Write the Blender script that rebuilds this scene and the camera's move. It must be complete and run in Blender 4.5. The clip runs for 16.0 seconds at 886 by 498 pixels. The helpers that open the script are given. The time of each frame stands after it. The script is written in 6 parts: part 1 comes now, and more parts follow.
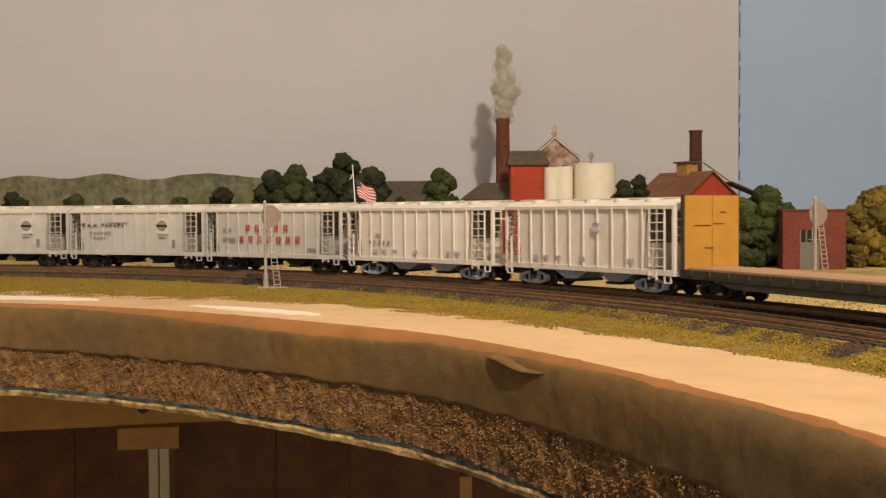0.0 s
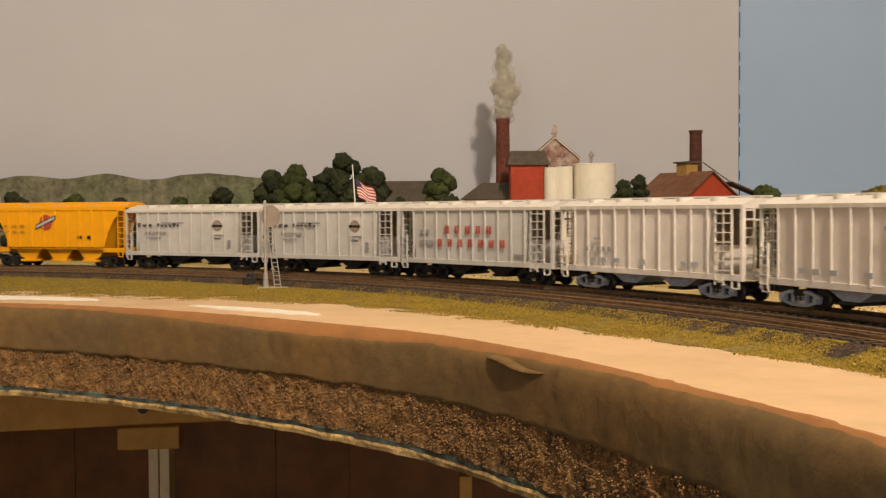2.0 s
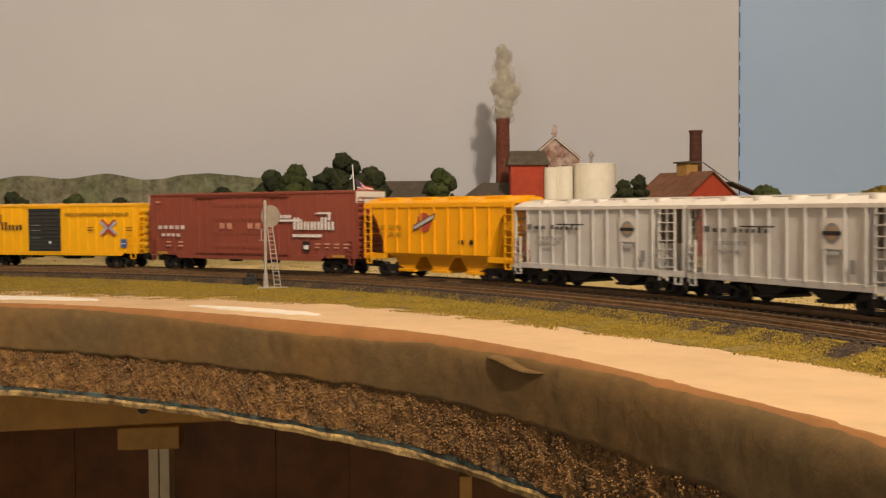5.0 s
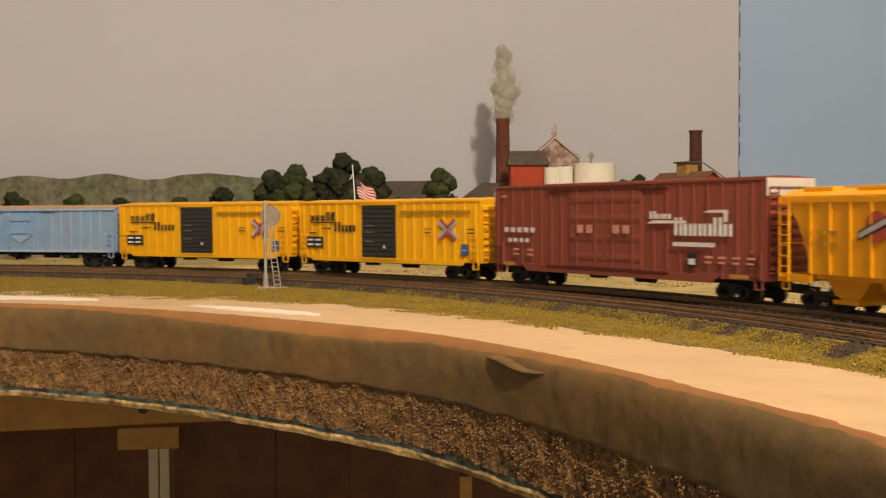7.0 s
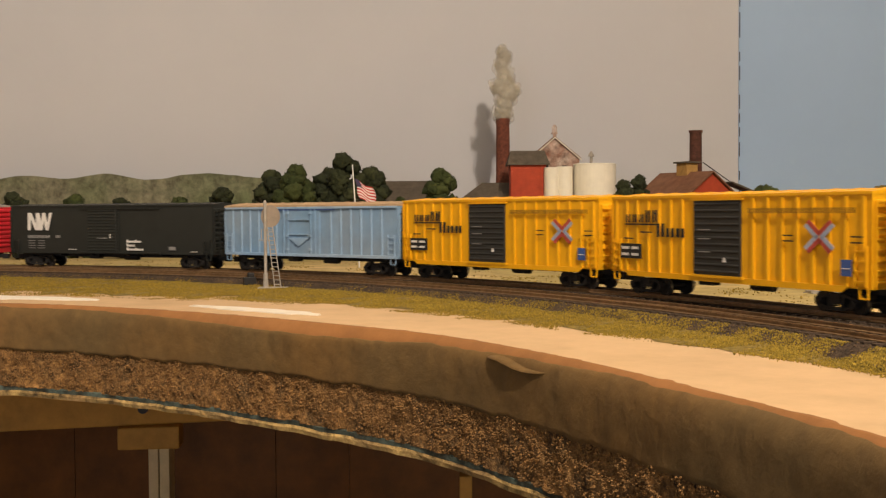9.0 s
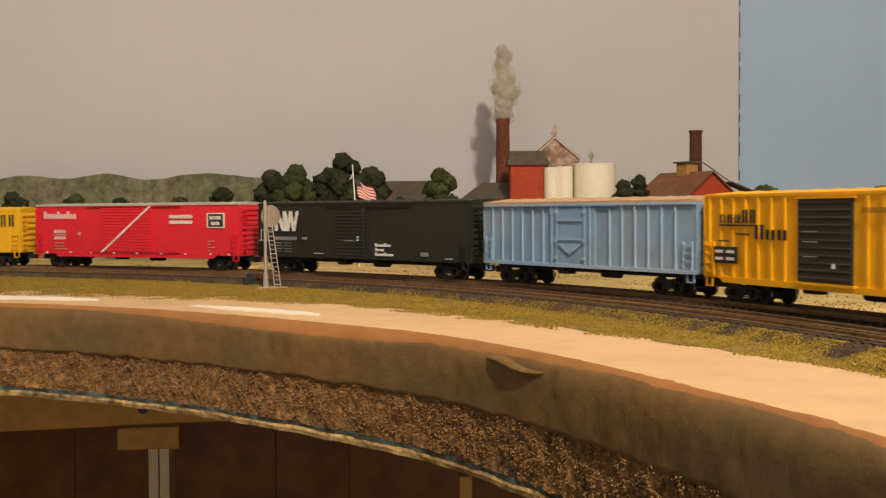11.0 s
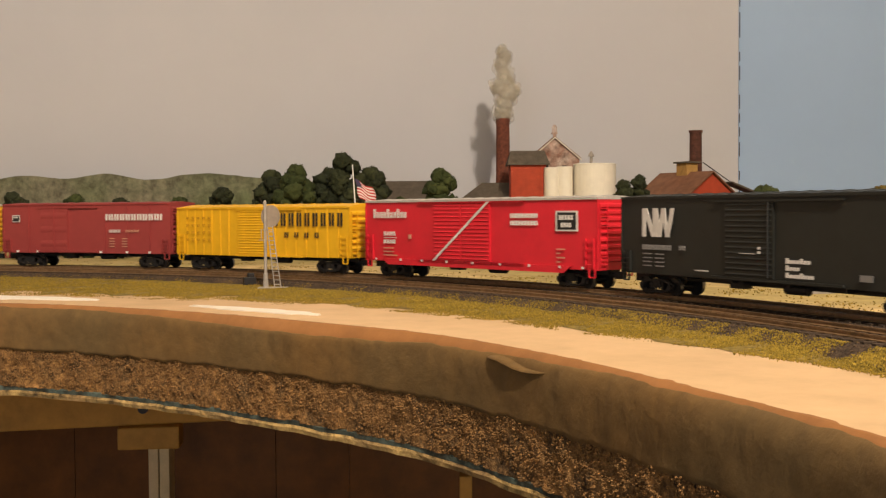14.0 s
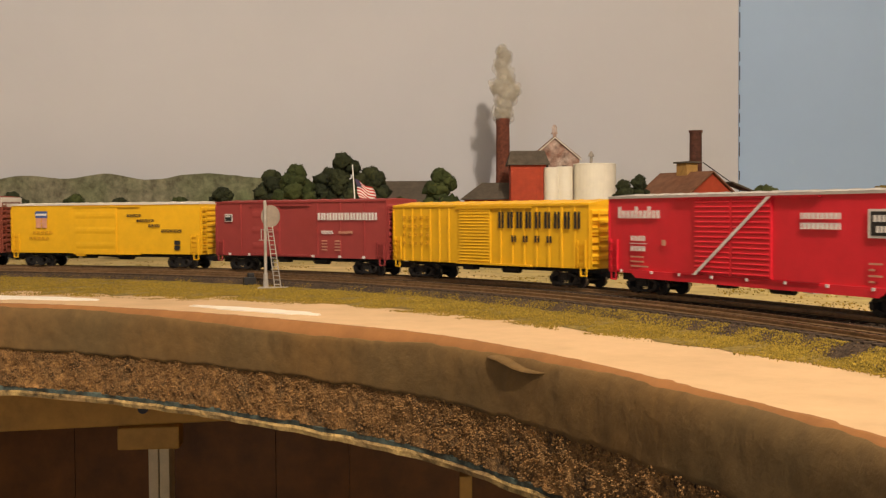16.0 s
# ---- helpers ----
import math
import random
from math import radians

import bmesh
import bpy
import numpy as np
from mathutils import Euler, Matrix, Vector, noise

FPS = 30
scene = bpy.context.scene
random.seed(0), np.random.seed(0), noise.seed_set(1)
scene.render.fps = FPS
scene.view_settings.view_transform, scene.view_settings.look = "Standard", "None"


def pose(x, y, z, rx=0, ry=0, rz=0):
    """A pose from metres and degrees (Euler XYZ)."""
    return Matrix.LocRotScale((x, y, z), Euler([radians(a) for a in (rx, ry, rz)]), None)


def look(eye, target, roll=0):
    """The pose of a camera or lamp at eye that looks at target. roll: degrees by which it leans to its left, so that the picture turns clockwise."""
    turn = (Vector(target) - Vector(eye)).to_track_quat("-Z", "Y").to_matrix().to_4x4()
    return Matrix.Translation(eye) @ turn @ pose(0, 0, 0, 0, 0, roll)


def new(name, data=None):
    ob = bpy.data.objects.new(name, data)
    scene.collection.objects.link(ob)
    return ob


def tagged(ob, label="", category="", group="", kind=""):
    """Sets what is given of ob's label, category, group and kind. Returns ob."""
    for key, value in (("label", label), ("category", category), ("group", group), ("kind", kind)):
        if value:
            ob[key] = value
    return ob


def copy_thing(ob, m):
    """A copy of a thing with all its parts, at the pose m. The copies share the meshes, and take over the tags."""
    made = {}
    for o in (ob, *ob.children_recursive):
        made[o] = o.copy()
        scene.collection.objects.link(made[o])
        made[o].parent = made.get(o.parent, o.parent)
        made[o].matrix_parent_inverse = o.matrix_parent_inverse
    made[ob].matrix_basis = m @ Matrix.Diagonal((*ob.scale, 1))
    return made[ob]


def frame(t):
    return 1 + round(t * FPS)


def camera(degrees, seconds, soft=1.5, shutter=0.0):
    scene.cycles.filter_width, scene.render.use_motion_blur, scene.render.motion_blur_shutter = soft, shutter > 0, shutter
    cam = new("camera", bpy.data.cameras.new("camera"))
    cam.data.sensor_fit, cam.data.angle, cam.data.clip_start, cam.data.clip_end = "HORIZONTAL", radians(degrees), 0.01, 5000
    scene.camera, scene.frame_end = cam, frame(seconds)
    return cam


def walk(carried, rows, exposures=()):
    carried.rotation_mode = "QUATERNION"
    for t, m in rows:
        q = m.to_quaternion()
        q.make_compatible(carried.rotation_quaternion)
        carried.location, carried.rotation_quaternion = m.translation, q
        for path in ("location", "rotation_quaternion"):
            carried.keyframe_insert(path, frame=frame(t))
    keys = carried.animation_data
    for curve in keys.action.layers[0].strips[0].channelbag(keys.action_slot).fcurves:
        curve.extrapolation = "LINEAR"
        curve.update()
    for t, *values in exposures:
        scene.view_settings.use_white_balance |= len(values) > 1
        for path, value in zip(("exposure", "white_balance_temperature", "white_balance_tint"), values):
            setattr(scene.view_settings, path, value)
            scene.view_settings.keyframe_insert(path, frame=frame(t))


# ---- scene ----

# A model railway of scale 1:87 on a benchtop; Z0 is the top of the rails.
Z0 = 1.20
EYE = Z0 + 0.0458
cam = camera(43.62, 16.0, soft=1.25, shutter=0.4)
VIEW = look((0, 0, EYE), (0, 1, EYE - math.tan(0.0343)), roll=-0.378)
walk(cam, [(0.0, VIEW), (16.0, VIEW)], exposures=[(0.0, 0.0), (4.0, 0.0), (8.0, 0.0), (11.5, 0.02), (13.5, 0.1), (16.0, 0.1)])

# ---- light ----
world = bpy.data.worlds.new("room_dusk")
scene.world = world
world.use_nodes = True
world.node_tree.nodes["Background"].inputs[0].default_value = (1.0, 0.86, 0.7, 1)
world.node_tree.nodes["Background"].inputs[1].default_value = 0.05


def lamp(name, eye, target, watts, sx, sy, colour):
    data = bpy.data.lights.new(name, "AREA")
    data.shape, data.size, data.size_y, data.energy, data.color = "RECTANGLE", sx, sy, watts, colour
    ob = new(name, data)
    ob.matrix_world = look(eye, target)
    return ob


lamp("ceiling_lamp", (0.49, -1.15, Z0 + 1.48), (-1.75, 1.05, Z0 + 0.45), 58.0, 0.08, 0.08, (1.0, 0.84, 0.68))
lamp("bench_lamp", (0.16, 0.14, Z0 + 0.78), (0.06, 0.62, Z0), 3.7, 0.30, 0.30, (1.0, 0.79, 0.54))
# cool fill from an unseen source, added for the bluish shadows; no window is built
lamp("daylight_window", (-0.90, -2.20, Z0 + 0.35), (-0.4, 1.5, Z0 + 0.15), 8.5, 0.6, 0.6, (0.80, 0.90, 1.0))
# unseen low warm fill, added to brighten the fascia and the space under the bench
lamp("floor_lamp", (0.50, -2.40, 0.70), (-0.10, 0.90, 1.05), 11.0, 0.4, 0.4, (1.0, 0.74, 0.42))

# ---- materials ----
MATS = {}


def mat(name, colour, rough=0.6, metal=0.0, scale=120.0, vary=0.12, bump=0.15, depth=0.0003, tint=None, big=0.25, spec=0.4):
    """A procedural surface: broad stains, fine grain and relief at real size."""
    if name in MATS:
        return MATS[name]
    m = bpy.data.materials.new(name)
    m.use_nodes = True
    nt = m.node_tree
    b = nt.nodes["Principled BSDF"]
    b.inputs["Roughness"].default_value = rough
    b.inputs["Metallic"].default_value = metal
    b.inputs["Specular IOR Level"].default_value = spec
    co = nt.nodes.new("ShaderNodeTexCoord")
    info = nt.nodes.new("ShaderNodeObjectInfo")
    fine = nt.nodes.new("ShaderNodeTexNoise")
    fine.inputs["Scale"].default_value = scale
    fine.inputs["Detail"].default_value = 8
    fine.inputs["Roughness"].default_value = 0.65
    broad = nt.nodes.new("ShaderNodeTexNoise")
    broad.inputs["Scale"].default_value = scale * big * 0.4
    broad.inputs["Detail"].default_value = 4
    for n in (fine, broad):
        nt.links.new(co.outputs["Object"], n.inputs["Vector"])
    ramp = nt.nodes.new("ShaderNodeMapRange")
    ramp.inputs["From Min"].default_value, ramp.inputs["From Max"].default_value = 0.3, 0.7
    ramp.inputs["To Min"].default_value, ramp.inputs["To Max"].default_value = 1 - vary * 1.6, 1 + vary
    nt.links.new(fine.outputs["Fac"], ramp.inputs["Value"])
    ramp2 = nt.nodes.new("ShaderNodeMapRange")
    ramp2.inputs["From Min"].default_value, ramp2.inputs["From Max"].default_value = 0.35, 0.65
    nt.links.new(broad.outputs["Fac"], ramp2.inputs["Value"])
    mix = nt.nodes.new("ShaderNodeMix")
    mix.data_type = "RGBA"
    other = tint or tuple(c * (1 - vary) for c in colour)
    mix.inputs["A"].default_value = (*colour, 1)
    mix.inputs["B"].default_value = (*other, 1)
    nt.links.new(ramp2.outputs["Result"], mix.inputs["Factor"])
    mul = nt.nodes.new("ShaderNodeVectorMath")
    mul.operation = "SCALE"
    nt.links.new(mix.outputs["Result"], mul.inputs[0])
    own = nt.nodes.new("ShaderNodeMath")
    own.operation = "MULTIPLY_ADD"
    own.inputs[1].default_value = vary * 0.6
    own.inputs[2].default_value = 1 - vary * 0.3
    nt.links.new(info.outputs["Random"], own.inputs[0])
    both = nt.nodes.new("ShaderNodeMath")
    both.operation = "MULTIPLY"
    nt.links.new(own.outputs[0], both.inputs[0])
    nt.links.new(ramp.outputs["Result"], both.inputs[1])
    nt.links.new(both.outputs[0], mul.inputs["Scale"])
    nt.links.new(mul.outputs[0], b.inputs["Base Color"])
    if bump:
        bp = nt.nodes.new("ShaderNodeBump")
        bp.inputs["Strength"].default_value = bump
        bp.inputs["Distance"].default_value = depth
        nt.links.new(fine.outputs["Fac"], bp.inputs["Height"])
        nt.links.new(bp.outputs["Normal"], b.inputs["Normal"])
    MATS[name] = m
    return m


def island_mat(name, dark, light, rough=0.9, scale=300.0):
    """Loose pieces (turf, leaves, stones), each with its own shade."""
    m = mat(name, light, rough, 0, scale, 0.2, 0.4, 0.0006)
    nt = m.node_tree
    geo = nt.nodes.new("ShaderNodeNewGeometry")
    mix = next(n for n in nt.nodes if n.bl_idname == "ShaderNodeMix")
    mix.inputs["A"].default_value, mix.inputs["B"].default_value = (*dark, 1), (*light, 1)
    for l in list(mix.inputs["Factor"].links):
        nt.links.remove(l)
    nt.links.new(geo.outputs["Random Per Island"], mix.inputs["Factor"])
    return m


M_SKY = mat("painted_sky_board", (0.48, 0.485, 0.52), 0.85, 0, 3.0, 0.025, 0.02, tint=(0.50, 0.50, 0.52))
M_SKY2 = mat("blue_sky_board", (0.30, 0.43, 0.64), 0.85, 0, 3.0, 0.03, 0.02, tint=(0.34, 0.46, 0.64))
M_GAP = mat("seam_dark", (0.07, 0.07, 0.085), 0.9)
M_HILL = mat("painted_hills", (0.140, 0.160, 0.080), 0.95, 0, 90.0, 0.38, 0.1, tint=(0.225, 0.210, 0.140), big=0.35)
M_HILL2 = mat("painted_far_hills", (0.13, 0.15, 0.085), 0.95, 0, 55.0, 0.25, 0.1, tint=(0.16, 0.165, 0.11), big=0.5)
M_SAND = mat("bare_plaster", (0.62, 0.43, 0.245), 0.9, 0, 45.0, 0.07, 0.35, 0.0006, tint=(0.56, 0.38, 0.21))
M_PLASTER = mat("fresh_white_plaster", (0.80, 0.74, 0.64), 0.85, 0, 80.0, 0.04, 0.3)
M_FIELD = mat("sandy_field", (0.58, 0.42, 0.19), 0.95, 0, 60.0, 0.2, 0.5, 0.001, tint=(0.38, 0.30, 0.10))
M_BALLAST = mat("brown_ballast", (0.085, 0.054, 0.032), 0.95, 0, 700.0, 0.5, 0.9, 0.0012)
M_STONE = island_mat("ballast_stones", (0.035, 0.022, 0.015), (0.12, 0.075, 0.045))
M_TIE = mat("dark_ties", (0.085, 0.055, 0.034), 0.8, 0, 400.0, 0.3, 0.4)
M_RAIL = mat("weathered_rail", (0.30, 0.185, 0.095), 0.45, 0.5, 300.0, 0.25, 0.1)
M_EARTH = mat("olive_earth", (0.235, 0.16, 0.034), 0.95, 0, 260.0, 0.4, 0.8, 0.0015, tint=(0.25, 0.18, 0.04), big=0.3)
M_TURF = island_mat("yellow_green_turf", (0.145, 0.100, 0.010), (0.36, 0.242, 0.026))
M_RIM = mat("orange_brown_rim", (0.30, 0.130, 0.040), 0.7, 0, 55.0, 0.12, 0.4, 0.001, tint=(0.30, 0.135, 0.045))
M_FASCIA = mat("brown_painted_plaster", (0.165, 0.090, 0.026), 0.75, 0, 90.0, 0.16, 0.5, 0.0016, tint=(0.130, 0.082, 0.030), big=0.35)
M_CLUMP = island_mat("torn_matting_lumps", (0.150, 0.079, 0.026), (0.285, 0.148, 0.049))
M_ROUGH = mat("rough_brown_matting", (0.29, 0.150, 0.048), 0.95, 0, 260.0, 0.55, 1.0, 0.003, tint=(0.120, 0.070, 0.028), big=0.5)
M_TEAL = mat("chipped_teal_paint", (0.022, 0.024, 0.018), 0.6, 0, 190.0, 0.45, 0.6, 0.0010, tint=(0.085, 0.115, 0.100), big=0.9)
M_PLY = mat("plywood_edge", (0.42, 0.285, 0.105), 0.85, 0, 150.0, 0.55, 0.9, 0.002, tint=(0.22, 0.14, 0.06), big=0.5)
M_PINE = mat("pine_joist", (0.52, 0.28, 0.055), 0.6, 0, 40.0, 0.15, 0.2, tint=(0.44, 0.225, 0.040))
M_POST = mat("white_painted_post", (0.62, 0.50, 0.32), 0.6, 0, 60.0, 0.1, 0.1)
M_PANEL = mat("brown_wood_panelling", (0.22, 0.078, 0.009), 0.5, 0, 14.0, 0.25, 0.2, tint=(0.165, 0.056, 0.007))
M_ROOM = mat("cream_room_wall", (0.66, 0.58, 0.47), 0.9, 0, 8.0, 0.04, 0.05)
M_CEIL = mat("ceiling_white", (0.75, 0.71, 0.64), 0.9, 0, 8.0, 0.03, 0.05)
M_FLOOR = mat("brown_carpet", (0.14, 0.10, 0.07), 0.95, 0, 200.0, 0.3, 0.6)
M_BLACK = mat("black_plastic", (0.018, 0.016, 0.015), 0.55, 0, 300.0, 0.2, 0.2)
M_WHEEL = mat("blackened_wheel", (0.05, 0.045, 0.04), 0.4, 0.6, 300.0, 0.2, 0.1)
M_TREAD = mat("bright_tread", (0.45, 0.42, 0.38), 0.35, 0.9, 300.0, 0.15, 0.1)
M_GREYTRUCK = mat("blue_grey_truck", (0.50, 0.53, 0.58), 0.55, 0, 300.0, 0.2, 0.2)
M_STEEL = mat("grey_signal_paint", (0.36, 0.325, 0.28), 0.6, 0, 250.0, 0.15, 0.2)
M_DISC = mat("signal_disc_back", (0.27, 0.215, 0.165), 0.7, 0, 200.0, 0.12, 0.2)
M_CREAM = mat("cream_tank_paint", (0.80, 0.75, 0.62), 0.6, 0, 60.0, 0.05, 0.1)
M_RED = mat("red_siding", (0.42, 0.058, 0.022), 0.8, 0, 120.0, 0.12, 0.2)
M_BRICK = mat("brick_stack", (0.165, 0.050, 0.028), 0.9, 0, 260.0, 0.3, 0.5)
M_DARKBRICK = mat("dark_brick_stack", (0.095, 0.035, 0.022), 0.9, 0, 260.0, 0.3, 0.5)
M_PEEL = mat("peeling_white_brick", (0.56, 0.45, 0.37), 0.95, 0, 110.0, 0.4, 0.5, tint=(0.26, 0.11, 0.07), big=1.2)
M_ROOFGREY = mat("grey_tar_roof", (0.100, 0.080, 0.058), 0.9, 0, 120.0, 0.2, 0.3)
M_ROOFBROWN = mat("rusty_brown_roof", (0.21, 0.10, 0.055), 0.9, 0, 120.0, 0.2, 0.3, tint=(0.17, 0.07, 0.035))
M_REDBRICK = mat("red_brick_wall", (0.19, 0.048, 0.032), 0.85, 0, 350.0, 0.2, 0.3)
M_YELBRICK = mat("ochre_cupola", (0.42, 0.24, 0.07), 0.85, 0, 200.0, 0.2, 0.2)
M_GREYDOOR = mat("grey_door_paint", (0.17, 0.16, 0.14), 0.7, 0, 200.0, 0.1, 0.1)
M_PANE = mat("dark_pane", (0.02, 0.022, 0.026), 0.15, 0, 100.0, 0.1, 0.0, spec=0.6)
M_COTTON = mat("cotton_smoke", (0.62, 0.57, 0.47), 1.0, 0, 90.0, 0.12, 0.5, 0.002, tint=(0.40, 0.37, 0.31), big=0.8, spec=0.0)
M_TRUNK = mat("tree_bark", (0.07, 0.05, 0.035), 0.95, 0, 300.0, 0.3, 0.5)
M_LEAF_D = island_mat("dark_foam_leaves", (0.013, 0.018, 0.006), (0.036, 0.042, 0.013))
M_LEAF_G = island_mat("green_foam_leaves", (0.026, 0.038, 0.008), (0.062, 0.076, 0.018))
M_LEAF_O = island_mat("olive_foam_leaves", (0.085, 0.062, 0.008), (0.22, 0.150, 0.018))
M_FLAGRED = mat("flag_red", (0.48, 0.035, 0.035), 0.8)
M_FLAGWHITE = mat("flag_white", (0.75, 0.70, 0.66), 0.8)
M_FLAGBLUE = mat("flag_blue", (0.05, 0.035, 0.08), 0.8)
M_WHITECAR = mat("white_car_paint", (0.76, 0.70, 0.63), 0.5, 0, 90.0, 0.06, 0.1, tint=(0.66, 0.60, 0.52), big=0.9)
# shade of the open hopper ends, put into a dark brown colour
M_ENDSHADE = mat("end_shade_brown_paint", (0.20, 0.155, 0.115), 0.8, 0, 120.0, 0.2, 0.2)
M_GREYCAR = mat("light_grey_car_paint", (0.57, 0.545, 0.505), 0.5, 0, 90.0, 0.06, 0.1, tint=(0.50, 0.47, 0.425), big=0.9)
M_WHITEROOF = mat("white_roof_paint", (0.66, 0.61, 0.54), 0.5, 0, 90.0, 0.05, 0.1)
M_YELLOW = mat("chrome_yellow_paint", (0.82, 0.41, 0.006), 0.42, 0, 90.0, 0.05, 0.08)
M_YELLOW2 = mat("golden_yellow_paint", (0.84, 0.37, 0.004), 0.42, 0, 90.0, 0.05, 0.08)
M_LEMON = mat("dull_yellow_paint", (0.76, 0.42, 0.012), 0.5, 0, 90.0, 0.06, 0.08)
M_OCHRE = mat("plywood_bulkhead", (0.47, 0.24, 0.040), 0.6, 0, 60.0, 0.12, 0.1, tint=(0.42, 0.21, 0.03))
M_BROWN = mat("oxide_brown_paint", (0.245, 0.060, 0.036), 0.55, 0, 90.0, 0.07, 0.1)
M_MAROON = mat("chinese_red_paint", (0.30, 0.045, 0.042), 0.55, 0, 90.0, 0.06, 0.1)
M_SCARLET = mat("scarlet_paint", (0.66, 0.020, 0.036), 0.42, 0, 90.0, 0.05, 0.08)
M_NIGHT = mat("black_car_paint", (0.020, 0.022, 0.020), 0.5, 0, 90.0, 0.1, 0.1)
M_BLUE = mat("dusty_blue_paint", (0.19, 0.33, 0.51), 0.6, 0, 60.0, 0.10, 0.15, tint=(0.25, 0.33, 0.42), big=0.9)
# lighter copy of the blue; highlights on raised parts are put into its colour
M_BLUELIT = mat("highlit_blue_paint", (0.26, 0.41, 0.60), 0.45, 0, 60.0, 0.10, 0.15, tint=(0.33, 0.43, 0.54), big=0.9)
M_DOORBLK = mat("black_door_paint", (0.030, 0.031, 0.030), 0.5, 0, 90.0, 0.12, 0.1)
M_FLATGRN = mat("dark_olive_flat_car", (0.055, 0.052, 0.034), 0.7, 0, 120.0, 0.2, 0.2)
M_DECK = mat("wooden_deck", (0.45, 0.27, 0.16), 0.85, 0, 200.0, 0.2, 0.3)
M_INKW = mat("white_ink", (0.75, 0.72, 0.68), 0.6)
M_INKK = mat("black_ink", (0.02, 0.02, 0.02), 0.6)
M_INKR = mat("red_ink", (0.44, 0.07, 0.045), 0.6)
M_TANINK = mat("tan_ink", (0.38, 0.25, 0.15), 0.6)
M_PALEGREY = mat("faded_grey_ink", (0.46, 0.45, 0.44), 0.6)
M_PALEBLUE = mat("faded_blue_ink", (0.36, 0.42, 0.56), 0.6)
M_PALEPINK = mat("faded_rose_ink", (0.62, 0.50, 0.47), 0.6)
M_INKB = mat("blue_ink", (0.05, 0.10, 0.30), 0.6)
M_INKG = mat("grey_ink", (0.26, 0.25, 0.24), 0.6)
M_INKP = mat("faded_pink_ink", (0.60, 0.30, 0.20), 0.6)

# ---- mesh tools ----


def bm_new():
    return bmesh.new()


def box(bm, x0, x1, y0, y1, z0, z1):
    v = [bm.verts.new((x, y, z)) for x in (x0, x1) for y in (y0, y1) for z in (z0, z1)]
    for f in ((0, 1, 3, 2), (4, 6, 7, 5), (0, 4, 5, 1), (2, 3, 7, 6), (0, 2, 6, 4), (1, 5, 7, 3)):
        bm.faces.new([v[i] for i in f])
    return v


def prism(bm, outline, put):
    """A closed solid between two copies of an outline; put(a, b, side) gives a corner, side is 0 or 1."""
    lo = [bm.verts.new(put(a, b, 0)) for a, b in outline]
    hi = [bm.verts.new(put(a, b, 1)) for a, b in outline]
    bm.faces.new(lo)
    bm.faces.new(hi[::-1])
    n = len(outline)
    for i in range(n):
        bm.faces.new((lo[i], hi[i], hi[(i + 1) % n], lo[(i + 1) % n]))


def side_prism(bm, outline, y0, y1):
    prism(bm, outline, lambda a, b, s: (a, y1 if s else y0, b))


def rod(bm, p, q, r, n=6, r2=None):
    p, q = Vector(p), Vector(q)
    d = (q - p).normalized()
    a = d.orthogonal().normalized()
    b = d.cross(a)
    r2 = r if r2 is None else r2
    lo, hi = [], []
    for i in range(n):
        w = 2 * math.pi * i / n
        o = a * math.cos(w) + b * math.sin(w)
        lo.append(bm.verts.new(p + o * r))
        hi.append(bm.verts.new(q + o * r2))
    bm.faces.new(lo[::-1])
    bm.faces.new(hi)
    for i in range(n):
        bm.faces.new((lo[i], lo[(i + 1) % n], hi[(i + 1) % n], hi[i]))


def finish(bm, material, bevel=0.0, smooth=False):
    bmesh.ops.recalc_face_normals(bm, faces=bm.faces)
    if bevel:
        bmesh.ops.bevel(bm, geom=list(bm.edges), offset=bevel, segments=2, affect="EDGES", profile=0.6)
    me = bpy.data.meshes.new("mesh")
    bm.to_mesh(me)
    bm.free()
    me.materials.append(material)
    if smooth:
        me.polygons.foreach_set("use_smooth", [True] * len(me.polygons))
    return me


def part(name, bm, material, parent=None, label="", bevel=0.0, smooth=False):
    ob = new(name, finish(bm, material, bevel, smooth))
    if parent is not None:
        ob.parent = parent
    if label:
        ob["label"] = label
    return ob


def again(name, mesh, parent, m=None):
    ob = new(name, mesh)
    ob.parent = parent
    if m is not None:
        ob.matrix_basis = m
    return ob


def thing(name, label, category, m, group="", kind=""):
    ob = new(name)
    ob.empty_display_size = 0.02
    ob.matrix_basis = m
    return tagged(ob, label, category, group, kind)


OCTA = np.array([(1, 0, 0), (-1, 0, 0), (0, 1, 0), (0, -1, 0), (0, 0, 1), (0, 0, -1)], float)
OCTF = np.array([(0, 2, 4), (2, 1, 4), (1, 3, 4), (3, 0, 4), (2, 0, 5), (1, 2, 5), (3, 1, 5), (0, 3, 5)])


